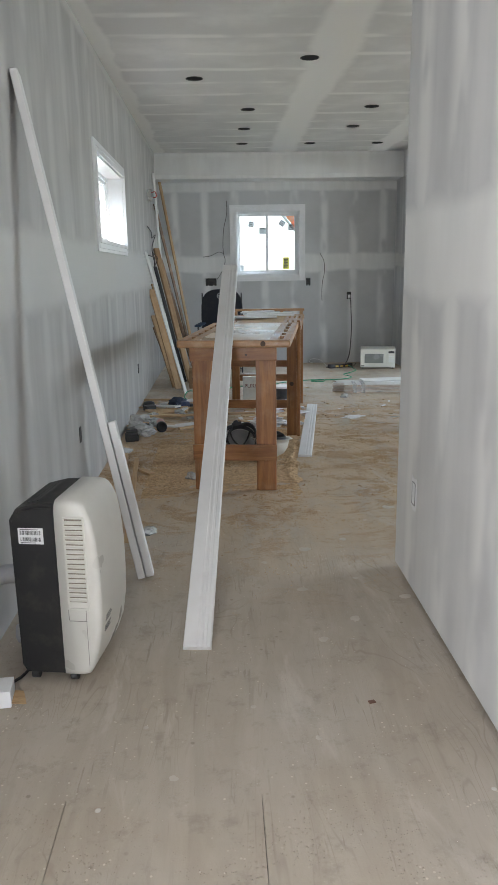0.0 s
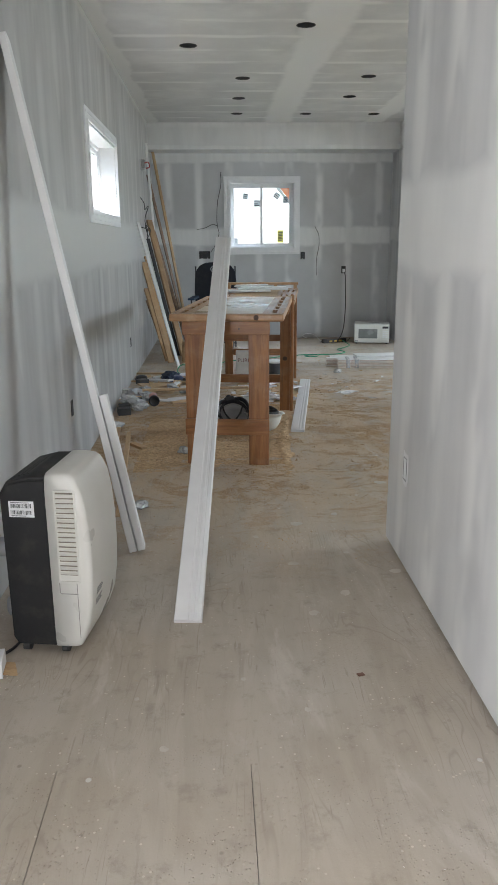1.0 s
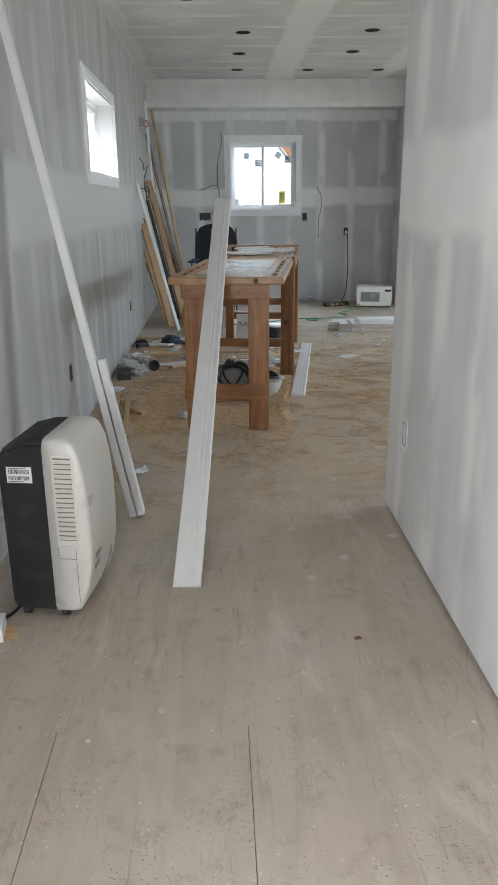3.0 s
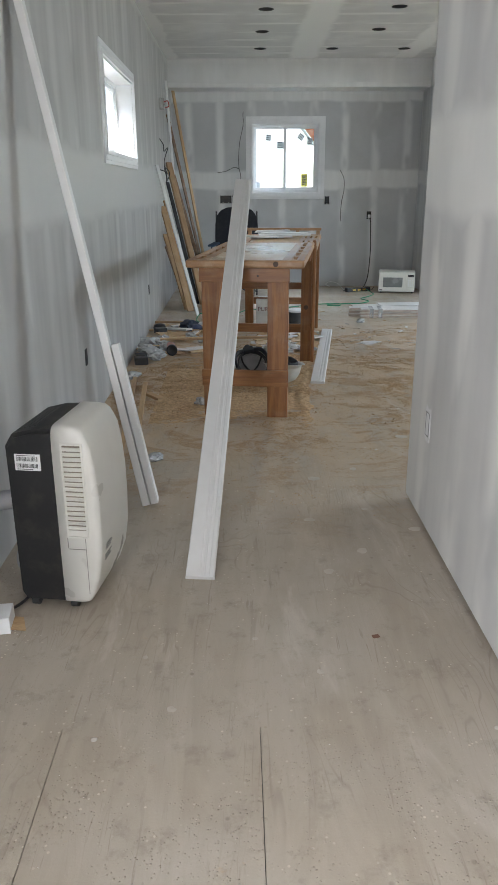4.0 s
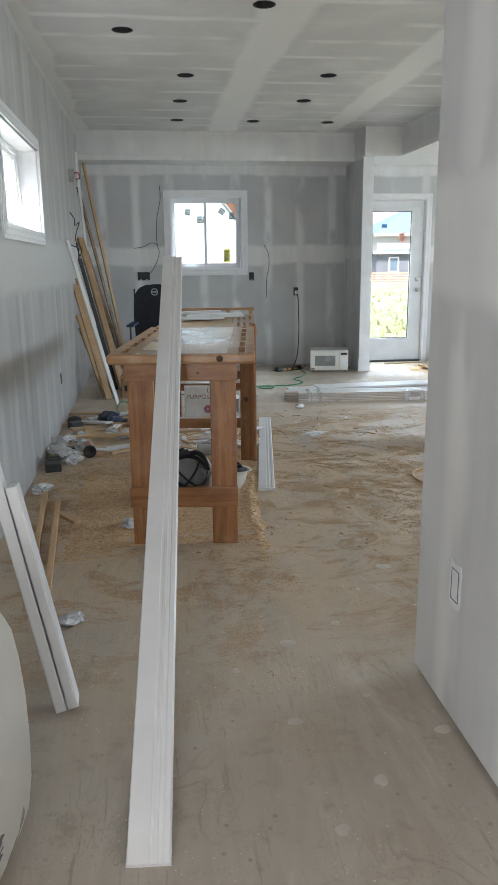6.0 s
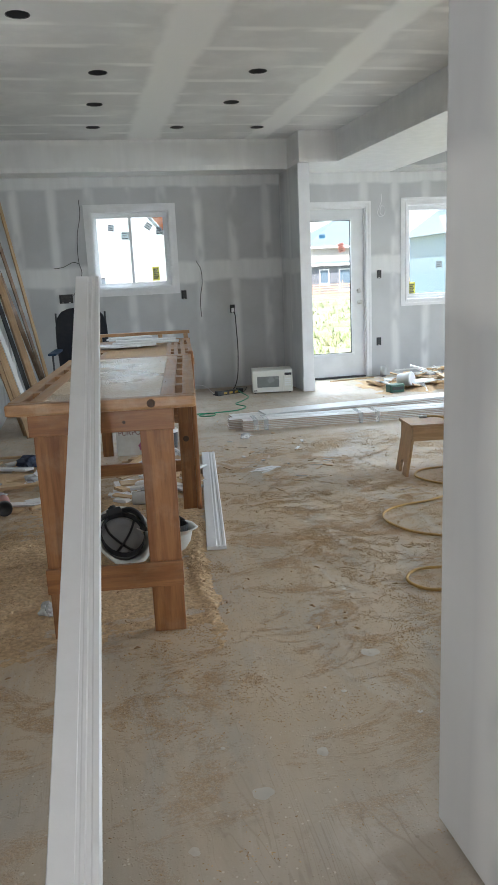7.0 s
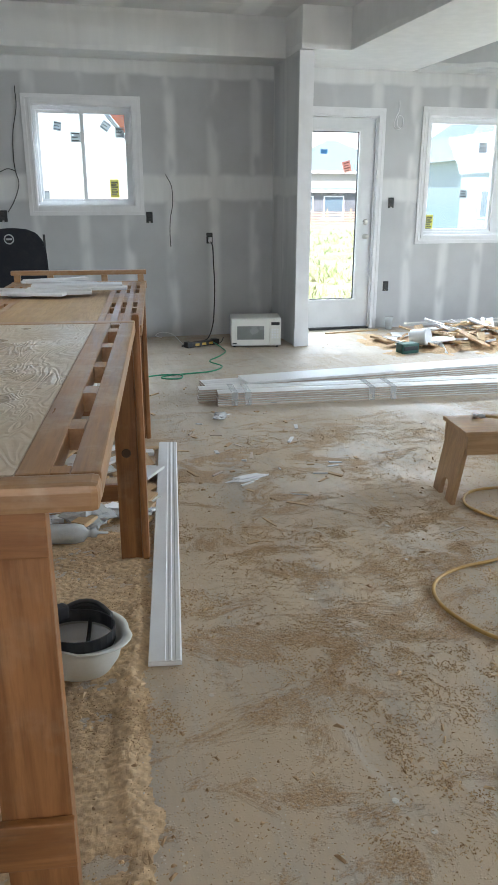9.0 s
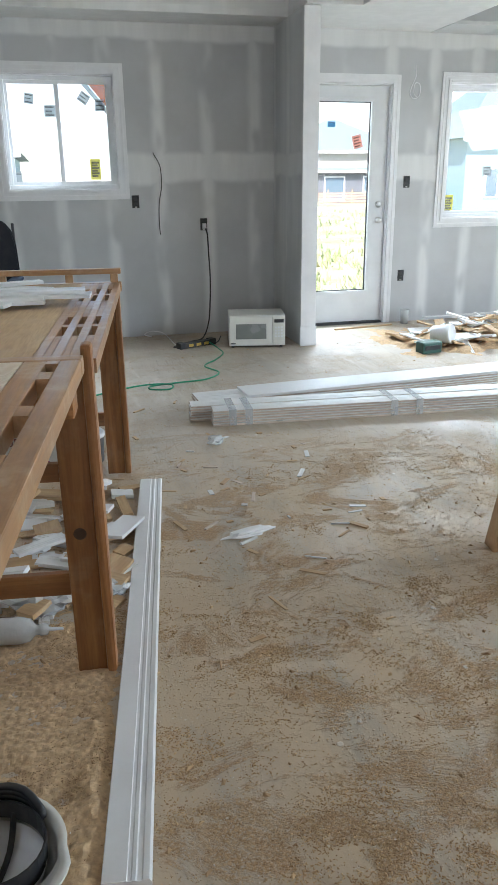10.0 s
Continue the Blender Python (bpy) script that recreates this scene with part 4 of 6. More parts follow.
# ---- microwave and power strip ----
def microwave():
    m = thing("microwave", "cream microwave oven standing on the floor by the wall", "microwave", pose(1.872, 9.965, 0, 0, 0, -11))
    cream = plain("cream_enamel", (0.72, 0.71, 0.65), 0.35, var=0.04)
    w, d, h = 0.455, 0.34, 0.262
    bm = bmesh.new()
    box(bm, 0, w, 0.012, d, 0.014, h, 0.006)
    part("body", bm, cream, m)
    bm = bmesh.new()
    box(bm, 0.004, w * 0.765, -0.012, 0.012, 0.02, h - 0.006, 0.005)
    door = part("oven_door", bm, cream, m)
    bm = bmesh.new()
    box(bm, 0.055, w * 0.66, -0.0145, -0.0115, 0.075, h - 0.065, 0.001)
    part("door_window", bm, plain("smoked_window", (0.22, 0.23, 0.22), 0.25), door, "grey smoked window")
    bm = bmesh.new()
    box(bm, 0.012, 0.05, -0.0135, -0.0115, 0.035, 0.045)
    part("badge", bm, M_DARK, door, "small dark badge")
    bm = bmesh.new()
    box(bm, w * 0.772, w - 0.004, -0.010, 0.012, 0.02, h - 0.006, 0.004)
    panel = part("control_panel", bm, cream, m)
    bm = bmesh.new()
    box(bm, w * 0.80, w - 0.014, -0.0125, -0.0095, h - 0.058, h - 0.03, 0.001)
    part("display", bm, M_BLACK, panel, "black display")
    for i in range(3):
        for j in range(4):
            bm = bmesh.new()
            box(bm, w * 0.81 + i * 0.024, w * 0.81 + i * 0.024 + 0.016, -0.0125, -0.0095, 0.085 + j * 0.024, 0.10 + j * 0.024, 0.001)
            part("button", bm, M_VINYL, panel)
    bm = bmesh.new()
    box(bm, w * 0.80, w - 0.014, -0.0135, -0.0095, 0.03, 0.062, 0.003)
    part("door_button", bm, cream, panel)
    for x, y in ((0.03, 0.04), (w - 0.03, 0.04), (0.03, d - 0.04), (w - 0.03, d - 0.04)):
        bm = bmesh.new()
        cyl(bm, 0.012, 0.0145, pose(x, y, 0))
        part("foot", bm, M_BLACK, m)


microwave()


def power_strip():
    p = thing("power_strip", "yellow and black power strip with plugged cords on the floor", "power strip", pose(1.49, 10.06, 0, 0, 0, 24))
    yel = plain("yellow_plastic", (0.62, 0.40, 0.05), 0.45, dust=0.2)
    bm = bmesh.new()
    box(bm, 0, 0.30, -0.03, 0.03, 0, 0.045, 0.006)
    part("strip_body", bm, M_BLACK, p)
    for x0, x1 in ((-0.025, 0.03), (0.27, 0.33)):
        bm = bmesh.new()
        box(bm, x0, x1, -0.034, 0.034, 0, 0.052, 0.008)
        part("end_cap", bm, M_BLACK, p, "black end cap")
    for k in range(3):
        bm = bmesh.new()
        box(bm, 0.06 + k * 0.075, 0.105 + k * 0.075, -0.032, -0.02, 0.012, 0.034, 0.002)
        part("socket", bm, yel, p, "yellow socket face")
    bm = bmesh.new()
    wire(bm, [(1.832, 10.655, 0.90), (1.84, 10.60, 0.86), (1.85, 10.62, 0.70), (1.86, 10.63, 0.50), (1.85, 10.61, 0.30), (1.82, 10.55, 0.12), (1.74, 10.42, 0.01), (1.62, 10.30, 0.008), (1.50, 10.2, 0.008), (1.44, 10.1, 0.01), (1.48, 10.06, 0.02)], 0.006)
    solid("loose_cable", bm, M_BLACK, "black cord hanging from the wall outlet to the power strip", "cord", smooth=True)
    bm = bmesh.new()
    wire(bm, [(1.32, 10.62, 0.004), (1.25, 10.5, 0.05), (1.30, 10.42, 0.09), (1.40, 10.4, 0.07), (1.46, 10.3, 0.01), (1.47, 10.14, 0.008)], 0.004)
    solid("loose_cable", bm, M_TRIM, "thin white looped cord beside the power strip", "cord", smooth=True)
    bm = bmesh.new()
    wire(bm, [(1.74, 10.11, 0.03), (1.78, 9.95, 0.008), (1.78, 9.78, 0.006), (1.68, 9.58, 0.006), (1.56, 9.40, 0.006), (1.62, 9.18, 0.006), (1.50, 9.02, 0.006), (1.30, 8.98, 0.006), (1.12, 8.94, 0.006), (1.10, 8.86, 0.006), (1.22, 8.83, 0.006), (1.24, 8.92, 0.014), (1.08, 8.98, 0.006), (0.85, 8.88, 0.006), (0.62, 8.72, 0.006), (0.40, 8.55, 0.006), (0.20, 8.6, 0.006), (0.05, 8.3, 0.006), (-0.1, 7.9, 0.006), (-0.28, 7.75, 0.006), (-0.36, 7.9, 0.006), (-0.33, 8.1, 0.04), (-0.24, 8.12, 0.03)], 0.0055)
    solid("extension_cord", bm, plain("green_rubber", (0.03, 0.30, 0.15), 0.45), "green extension cord winding over the floor", "cord", smooth=True)
    bm = bmesh.new()
    wire(bm, [(1.88, 10.34, 0.03), (1.84, 10.25, 0.006), (1.78, 10.16, 0.006), (1.74, 10.12, 0.02)], 0.0045)
    solid("loose_cable", bm, M_DARK, "short dark cord of the microwave", "cord", smooth=True)


power_strip()


# ---- hard hats ----
M_LINER = plain("grey_liner", (0.16, 0.16, 0.16), 0.9, bump=0.4)


def hard_hat(label, at, angle, liner):
    h = thing("hard_hat", label, "hard hat", at, "hard hats")
    shell = plain("white_helmet_plastic", (0.68, 0.67, 0.62), 0.35, var=0.05, dust=0.2, bump=0.04)
    tilt = pose(0, 0, 0, *angle)
    bm = bmesh.new()
    prof = [(0.0001, 0.0), (0.045, 0.006), (0.085, 0.028), (0.108, 0.065), (0.118, 0.105), (0.121, 0.128), (0.134, 0.136), (0.134, 0.140), (0.118, 0.134), (0.113, 0.105), (0.103, 0.067), (0.08, 0.032), (0.043, 0.011), (0.0001, 0.006)]
    lathe(bm, prof, 36)
    for v in bm.verts:
        v.co.y *= 1.16
        if v.co.z > 0.13 and v.co.y < -0.1:
            v.co.y *= 1.18
    bmesh.ops.transform(bm, matrix=tilt, verts=bm.verts[:])
    part("shell", bm, shell, h, "", True)
    bm = bmesh.new()
    lathe(bm, [(0.096, 0.112), (0.100, 0.112), (0.100, 0.148), (0.096, 0.148), (0.096, 0.112)], 28)
    for v in bm.verts:
        v.co.y *= 1.16
    bmesh.ops.transform(bm, matrix=tilt, verts=bm.verts[:])
    part("headband", bm, M_BLACK, h, "black plastic headband")
    for ang in (35, 125):
        bm = bmesh.new()
        c, s = math.cos(radians(ang)), math.sin(radians(ang))
        wire(bm, [(0.1 * c, 0.112 * s, 0.125), (0.07 * c, 0.08 * s, 0.06), (0, 0, 0.04), (-0.07 * c, -0.08 * s, 0.06), (-0.1 * c, -0.112 * s, 0.125)], 0.006, 6)
        bmesh.ops.transform(bm, matrix=tilt, verts=bm.verts[:])
        part("strap", bm, M_BLACK, h, "black suspension strap")
    bm = bmesh.new()
    lathe(bm, [(0.0001, 0.03), (0.05, 0.036), (0.085, 0.058), (0.097, 0.10), (0.097, 0.104), (0.083, 0.062), (0.048, 0.04), (0.0001, 0.034)], 28)
    for v in bm.verts:
        v.co.y *= 1.16
    bmesh.ops.transform(bm, matrix=tilt, verts=bm.verts[:])
    part("liner", bm, liner, h, "cloth liner", True)
    bm = bmesh.new()
    box(bm, -0.035, 0.035, 0.098, 0.135, 0.125, 0.165, 0.006)
    cyl(bm, 0.019, 0.02, pose(0, 0.13, 0.146, -90))
    bmesh.ops.transform(bm, matrix=tilt, verts=bm.verts[:])
    part("ratchet_knob", bm, M_BLACK, h, "black ratchet knob")
    for side in (-1, 1):
        bm = bmesh.new()
        for k in range(3):
            wire(bm, [(side * 0.03, 0.118, 0.130 + k * 0.010), (side * 0.075, 0.105, 0.140 + k * 0.011), (side * 0.105, 0.06, 0.142 + k * 0.010), (side * 0.110, 0.0, 0.134 + k * 0.005)], 0.008, 6)
        bmesh.ops.transform(bm, matrix=tilt, verts=bm.verts[:])
        part("harness_band", bm, M_BLACK, h, "wide black harness band standing above the rim", True)


hard_hat("white hard hat tipped on its side with black straps showing", pose(0.165, 5.30, 0.048, 0, 0, -12), (38, -8, 25), plain("pale_liner", (0.36, 0.36, 0.35), 0.6))
hard_hat("white hard hat lying upside down in the sawdust", pose(0.375, 5.27, 0.008, 0, 0, 0), (-5, 4, 30), M_TRIM)


# ---- camp chair ----
def camp_chair():
    c = thing("camp_chair", "black folding camp chair with blue arms and an emblem", "folding chair", pose(0.03, 9.62, 0, 0, 0, -6))
    cloth = plain("black_canvas", (0.018, 0.02, 0.028), 0.85, bump=0.4, fine=200, dust=0.02)
    blue = plain("navy_canvas", (0.02, 0.05, 0.10), 0.8, bump=0.4, fine=200)
    steel = plain("dark_tube", (0.06, 0.06, 0.065), 0.4, 0.6)
    for s in (-1, 1):
        for y in (-0.25, 0.22):
            bm = bmesh.new()
            wire(bm, [(s * 0.25, y, 0.0), (s * 0.25, y, 0.64 if y < 0 else 1.02)], 0.010, 8)
            part("leg", bm, steel, c)
        bm = bmesh.new()
        wire(bm, [(s * 0.25, -0.25, 0.04), (s * 0.25, 0.22, 0.42)], 0.008, 8)
        part("brace", bm, steel, c)
        bm = bmesh.new()
        box(bm, s * 0.25 - 0.04, s * 0.25 + 0.04, -0.30, 0.22, 0.63, 0.655, 0.01)
        part("armrest", bm, blue, c, "padded navy armrest")
    bm = bmesh.new()
    for y in (-0.25, 0.22):
        wire(bm, [(-0.25, y, 0.04), (0.25, y, 0.42)], 0.008, 8)
        wire(bm, [(0.25, y, 0.04), (-0.25, y, 0.42)], 0.008, 8)
    part("cross_tube", bm, steel, c)
    bm = bmesh.new()
    n = 12
    for i in range(n):
        for j in range(n):
            for (a, b) in ((i, j),):
                q = []
                for da, db in ((0, 0), (1, 0), (1, 1), (0, 1)):
                    x, y = -0.25 + 0.5 * (a + da) / n, -0.25 + 0.47 * (b + db) / n
                    q.append(bm.verts.new((x, y, 0.42 - 0.05 * math.cos(x * math.pi / 0.5) - 0.01)))
                bm.faces.new(q)
    bmesh.ops.remove_doubles(bm, verts=bm.verts[:], dist=1e-5)
    bmesh.ops.solidify(bm, geom=bm.faces[:], thickness=0.012)
    part("seat", bm, cloth, c, "", True)
    bm = bmesh.new()
    out = [(-0.25, 0.40), (0.25, 0.40), (0.268, 0.7), (0.262, 0.88), (0.24, 0.97), (0.195, 1.03), (0.12, 1.062), (0, 1.072), (-0.12, 1.062), (-0.195, 1.03), (-0.24, 0.97), (-0.262, 0.88), (-0.268, 0.7)]
    extrude(bm, out, 0.03, pose(0, 0.195, 0))
    bmesh.ops.bevel(bm, geom=bm.edges[:], offset=0.008, segments=2, affect="EDGES")
    part("backrest", bm, cloth, c)
    bm = bmesh.new()
    lathe(bm, [(0.030, 0.0), (0.040, 0.0), (0.040, 0.004), (0.030, 0.004), (0.030, 0.0)], 24, pose(-0.02, 0.1975, 0.985, 90))
    box(bm, -0.044, 0.004, 0.1935, 0.1965, 0.978, 0.992, 0.001)
    part("emblem", bm, plain("grey_print", (0.45, 0.46, 0.47), 0.6), c, "round pale emblem")


camp_chair()


# ---- boards leaning in the corner ----
def corner_boards():
    dark = wood("brown_stained_board", (0.24, 0.135, 0.07), (0.15, 0.08, 0.04), "y")
    honey = wood("honey_board", (0.46, 0.29, 0.15), (0.34, 0.20, 0.10), "y", 0.5)
    pale = M_PINE["y"]
    rows = [
        ((-0.35, 8.14, 0), (-0.757, 8.47, 1.52), 0.036, 0.014, M_MDF, "slim white trim board leaning in the corner"),
        ((-0.45, 8.49, 0), (-0.755, 8.95, 1.10), 0.075, 0.018, honey, "honey-coloured board leaning against the wall"),
        ((-0.50, 8.62, 0), (-0.750, 9.00, 0.80), 0.055, 0.018, honey, "short honey-coloured board leaning against the wall"),
        ((-0.53, 8.95, 0), (-0.755, 9.08, 0.66), 0.028, 0.014, dark, "short brown strip leaning against the wall"),
        ((-0.43, 8.70, 0), (-0.750, 9.10, 1.16), 0.035, 0.018, honey, "honey-coloured strip leaning against the wall"),
        ((-0.33, 9.00, 0), (-0.735, 9.66, 1.58), 0.070, 0.032, honey, "thick honey-coloured board leaning in the corner"),
        ((-0.40, 9.02, 0), (-0.748, 9.52, 1.36), 0.040, 0.016, M_BLACK, "dark narrow board leaning in the corner"),
        ((-0.31, 9.95, 0), (-0.752, 9.88, 2.12), 0.034, 0.018, dark, "tall brown strip leaning in the corner"),
        ((-0.295, 10.12, 0), (-0.745, 10.60, 2.52), 0.034, 0.022, pale, "tall pale pine strip leaning in the corner"),
        ((-0.62, 9.80, 0), (-0.757, 9.87, 2.48), 0.030, 0.014, M_MDF, "tall slim grey-white strip leaning in the corner"),
        ((-0.33, 10.10, 0), (-0.745, 10.02, 1.56), 0.045, 0.016, dark, "brown board leaning deep in the corner"),
    ]
    for a, b, w, t, m, label in rows:
        d = Vector(b) - Vector(a)
        bm = bmesh.new()
        box(bm, -w / 2, w / 2, 0.012, d.length, -t, 0, 0.002)
        solid("leaning_board", bm, m, label, "board", axes(a, d, (0.8, 0.6, 0)), "boards in the corner")


corner_boards()


def brown_carton():
    c = thing("carton", "small brown cardboard carton standing behind the workbench", "carton", pose(-0.335, 8.52, 0, 0, 0, 4))
    card = plain("brown_card", (0.27, 0.165, 0.085), 0.8, var=0.15)
    bm = bmesh.new()
    box(bm, 0, 0.24, 0, 0.20, 0, 0.20, 0.003)
    part("box_body", bm, card, c)
    for x0, rx in ((0.004, 14), (0.124, 22)):
        bm = bmesh.new()
        box(bm, x0, x0 + 0.112, 0, 0.09, 0, 0.003, 0, pose(0, 0.01, 0.202, rx))
        part("flap", bm, card, c)
    bm = bmesh.new()
    box(bm, 0.03, 0.11, -0.002, 0.0, 0.07, 0.13)
    part("print_panel", bm, M_BLACK, c, "black printed panel")


brown_carton()


# ---- outlets, cables and light cans ----
def outlet(at, w=0.06, h=0.1, device=True, label="uncovered wall outlet box with a dark socket"):
    o = thing("wall_outlet", label, "outlet", at, "uncovered outlets", "")
    bm = bmesh.new()
    frame_ring(bm, -w / 2, w / 2, -h / 2, h / 2, 0.004, -0.004, 0.0, 0.001)
    part("box_rim", bm, M_DARK, o)
    bm = bmesh.new()
    box(bm, -w / 2 + 0.004, w / 2 - 0.004, -0.002, 0.0, -h / 2 + 0.004, h / 2 - 0.004)
    part("box_back", bm, M_BLACK, o)
    if device:
        for k in range(max(1, round(w / 0.06))):
            x = -w / 2 + (k + 0.5) * w / max(1, round(w / 0.06))
            for z in (-0.021, 0.021):
                bm = bmesh.new()
                box(bm, x - 0.013, x + 0.013, -0.008, -0.002, z - 0.012, z + 0.012, 0.003)
                part("socket", bm, M_DARK, o)
            bm = bmesh.new()
            box(bm, x - 0.009, x + 0.009, -0.006, -0.002, -0.047, -0.038)
            part("mounting_ear", bm, M_STEEL, o)
    return o


for x, z, w in ((1.258, 1.129, 0.06), (1.828, 0.935, 0.06), (-0.09, 1.146, 0.15)):
    outlet(pose(x, YN - 0.0005, z), w)
for x, z in ((3.696, 1.258), (3.687, 0.432)):
    outlet(pose(x, YN - 0.0005, z))
outlet(pose(XL + 0.0005, 4.38, 0.39, 0, 0, 90), 0.05, 0.09, False, "empty outlet box cut into the side wall")
outlet(pose(XL + 0.0005, 7.41, 0.38, 0, 0, 90), 0.05, 0.09, False, "empty outlet box cut into the side wall")
bm = bmesh.new()
box(bm, 1.812, 1.845, YN - 0.04, YN - 0.009, 0.90, 0.945, 0.006)
solid("plug", bm, M_TRIM, "white plug in the wall outlet", "plug")


def corridor_outlet():
    o = thing("wall_outlet", "outlet cut-out with torn paper and mud round it", "outlet", pose(XR - 0.0005, 3.0, 0.418, 0, 0, -90), "uncovered outlets")
    rng = random.Random(3)
    bm = bmesh.new()
    out = []
    for k in range(22):
        a = 2 * math.pi * k / 22
        r = 1 / max(abs(math.cos(a)) / 0.035, abs(math.sin(a)) / 0.062) * rng.uniform(0.98, 1.14)
        out.append((r * math.cos(a), r * math.sin(a)))
    extrude(bm, out, 0.002, pose(0, -0.002, 0))
    part("mud_patch", bm, M_TRIM, o, "ragged white mud")
    bm = bmesh.new()
    frame_ring(bm, -0.024, 0.024, -0.046, 0.046, 0.002, -0.0035, -0.0021, 0)
    part("box_rim", bm, M_LINER, o)
    bm = bmesh.new()
    box(bm, -0.02, 0.02, -0.003, -0.0021, -0.042, 0.042)
    part("blank_plate", bm, M_VINYL, o)


corridor_outlet()


def cable(name, label, pts, r, m):
    bm = bmesh.new()
    wire(bm, pts, r, 6)
    solid(name, bm, m, label, "cable", smooth=True)


y = YN - 0.006
cable("loose_cable", "thin dark cable hanging out of the wall", [(1.424, YN - 0.002, 1.508), (1.428, y - 0.02, 1.49), (1.475, y, 1.40), (1.48, y, 1.25), (1.455, y, 1.12), (1.447, y, 0.98), (1.45, y - 0.01, 0.86)], 0.004, M_DARK)
cable("loose_cable", "dark forked cable hanging beside the window", [(0.15, YN - 0.002, 2.213), (0.145, y - 0.01, 2.19), (0.145, y, 2.05), (0.10, y, 1.85), (0.085, y, 1.65), (0.09, y, 1.53), (0.11, y, 1.42), (0.06, y, 1.28), (-0.006, y, 1.18)], 0.004, M_DARK)
cable("loose_cable", "short dark cable stub along the wall", [(-0.19, YN - 0.002, 1.486), (-0.17, y - 0.01, 1.485), (-0.08, y, 1.50), (0.02, y, 1.545), (0.085, y, 1.53)], 0.004, M_DARK)
cable("loose_cable", "white coiled cable above the outlet by the door", [(3.73, YN - 0.002, 2.20), (3.73, y, 2.12), (3.70, y, 2.05), (3.68, y, 1.98), (3.72, y, 1.94), (3.77, y, 1.97), (3.77, y, 2.05), (3.72, y - 0.01, 2.06), (3.71, y - 0.01, 1.98), (3.75, y - 0.01, 1.95)], 0.0035, M_TRIM)
x = XL + 0.006
cable("loose_cable", "dark wires curling out of the side wall", [(XL + 0.001, 9.0, 1.80), (x + 0.03, 9.05, 1.74), (x + 0.02, 9.2, 1.68), (x + 0.05, 9.35, 1.72), (x + 0.02, 9.25, 1.6), (x + 0.03, 9.1, 1.52), (x + 0.05, 9.2, 1.44)], 0.005, M_DARK)
cable("loose_cable", "dark wires curling out of the side wall", [(XL + 0.001, 8.85, 1.48), (x + 0.06, 8.92, 1.45), (x + 0.05, 9.08, 1.36), (x + 0.08, 9.15, 1.45), (x + 0.04, 9.0, 1.50), (x + 0.07, 8.95, 1.38)], 0.005, M_DARK)


def wall_box():
    b = thing("junction_box", "metal junction box with red wires on the side wall", "junction box", pose(XL, 9.2, 2.16, 0, 0, 90))
    bm = bmesh.new()
    box(bm, -0.05, 0.05, -0.05, 0.0, -0.06, 0.06, 0.005)
    part("box_body", bm, M_STEEL, b)
    bm = bmesh.new()
    wire(bm, [(-0.02, -0.05, 0.02), (-0.03, -0.09, 0.03), (0.0, -0.10, -0.02), (0.02, -0.06, -0.03)], 0.006, 6)
    part("wire_tail", bm, plain("red_insulation", (0.45, 0.04, 0.03), 0.4), b, "red wire tail")


wall_box()


def can_light():
    c = thing("recessed_light_can", "dark empty recessed light can in the ceiling", "recessed light", pose(*CANS[0], ZC), "ceiling cans")
    bm = bmesh.new()
    lathe(bm, [(0.0645, -0.001), (0.0645, 0.12), (0.0001, 0.12)], 24)
    part("can_shell", bm, M_DARK, c, "", True)
    bm = bmesh.new()
    lathe(bm, [(0.0645, -0.0015), (0.069, -0.003), (0.069, -0.0005)], 24)
    part("cut_rim", bm, M_DARK, c)
    bm = bmesh.new()
    box(bm, -0.02, 0.02, -0.012, 0.012, 0.06, 0.11, 0.004)
    part("lamp_holder", bm, M_BLACK, c)
    return c


first_can = can_light()
for cx, cy in CANS[1:]:
    copy_thing(first_can, pose(cx, cy, ZC))


# ---- stickers on the glass ----
def sticker(x, z, w, h, d, col, rz=0.0, bars=3, label="small printed sticker on the window glass", ink=(0.24, 0.26, 0.28)):
    s = thing("glass_sticker", label, "sticker", pose(x, YN + d, z, 0, rz, 0), "glass stickers")
    key = "paper_%d_%d_%d" % tuple(int(99 * k) for k in col)
    m = bpy.data.materials.get(key) or film_material(key, col, 0.9, 0.0, 0.8)
    bm = bmesh.new()
    box(bm, -w / 2, w / 2, -0.0012, 0, -h / 2, h / 2)
    part("sheet", bm, m, s)
    bm = bmesh.new()
    for k in range(bars):
        zz = h * (0.32 - 0.64 * k / max(1, bars - 1))
        box(bm, -w * 0.36, w * (0.36 - 0.15 * (k % 2)), -0.0018, -0.0013, zz - h * 0.05, zz + h * 0.05)
    key = "ink_%d_%d" % (int(99 * ink[0]), int(99 * ink[1]))
    part("print", bm, bpy.data.materials.get(key) or film_material(key, ink, 0.8, 0.0, 0.45), s)


GREY, YEL, ORG = (0.62, 0.67, 0.70), (0.80, 0.76, 0.14), (0.75, 0.16, 0.05)
sticker(0.479, 1.912, 0.075, 0.08, 0.096, GREY, 8)
sticker(0.633, 1.822, 0.09, 0.09, 0.096, GREY, 0)
sticker(0.902, 1.918, 0.085, 0.08, 0.063, GREY, 35)
sticker(1.025, 1.865, 0.08, 0.09, 0.063, GREY, 0)
sticker(0.955, 1.385, 0.082, 0.16, 0.063, YEL, 0, 6, "yellow energy sticker on the window glass")
sticker(0.97, 1.285, 0.17, 0.022, 0.063, ORG, 0, 1, "red strip sticker on the window glass")
sticker(0.345, 1.33, 0.05, 0.075, 0.096, GREY, 0, 1)
sticker(3.228, 1.595, 0.085, 0.11, 0.049, (0.78, 0.45, 0.36), -14, 4, "orange and white sticker on the door glass", (0.5, 0.06, 0.03))
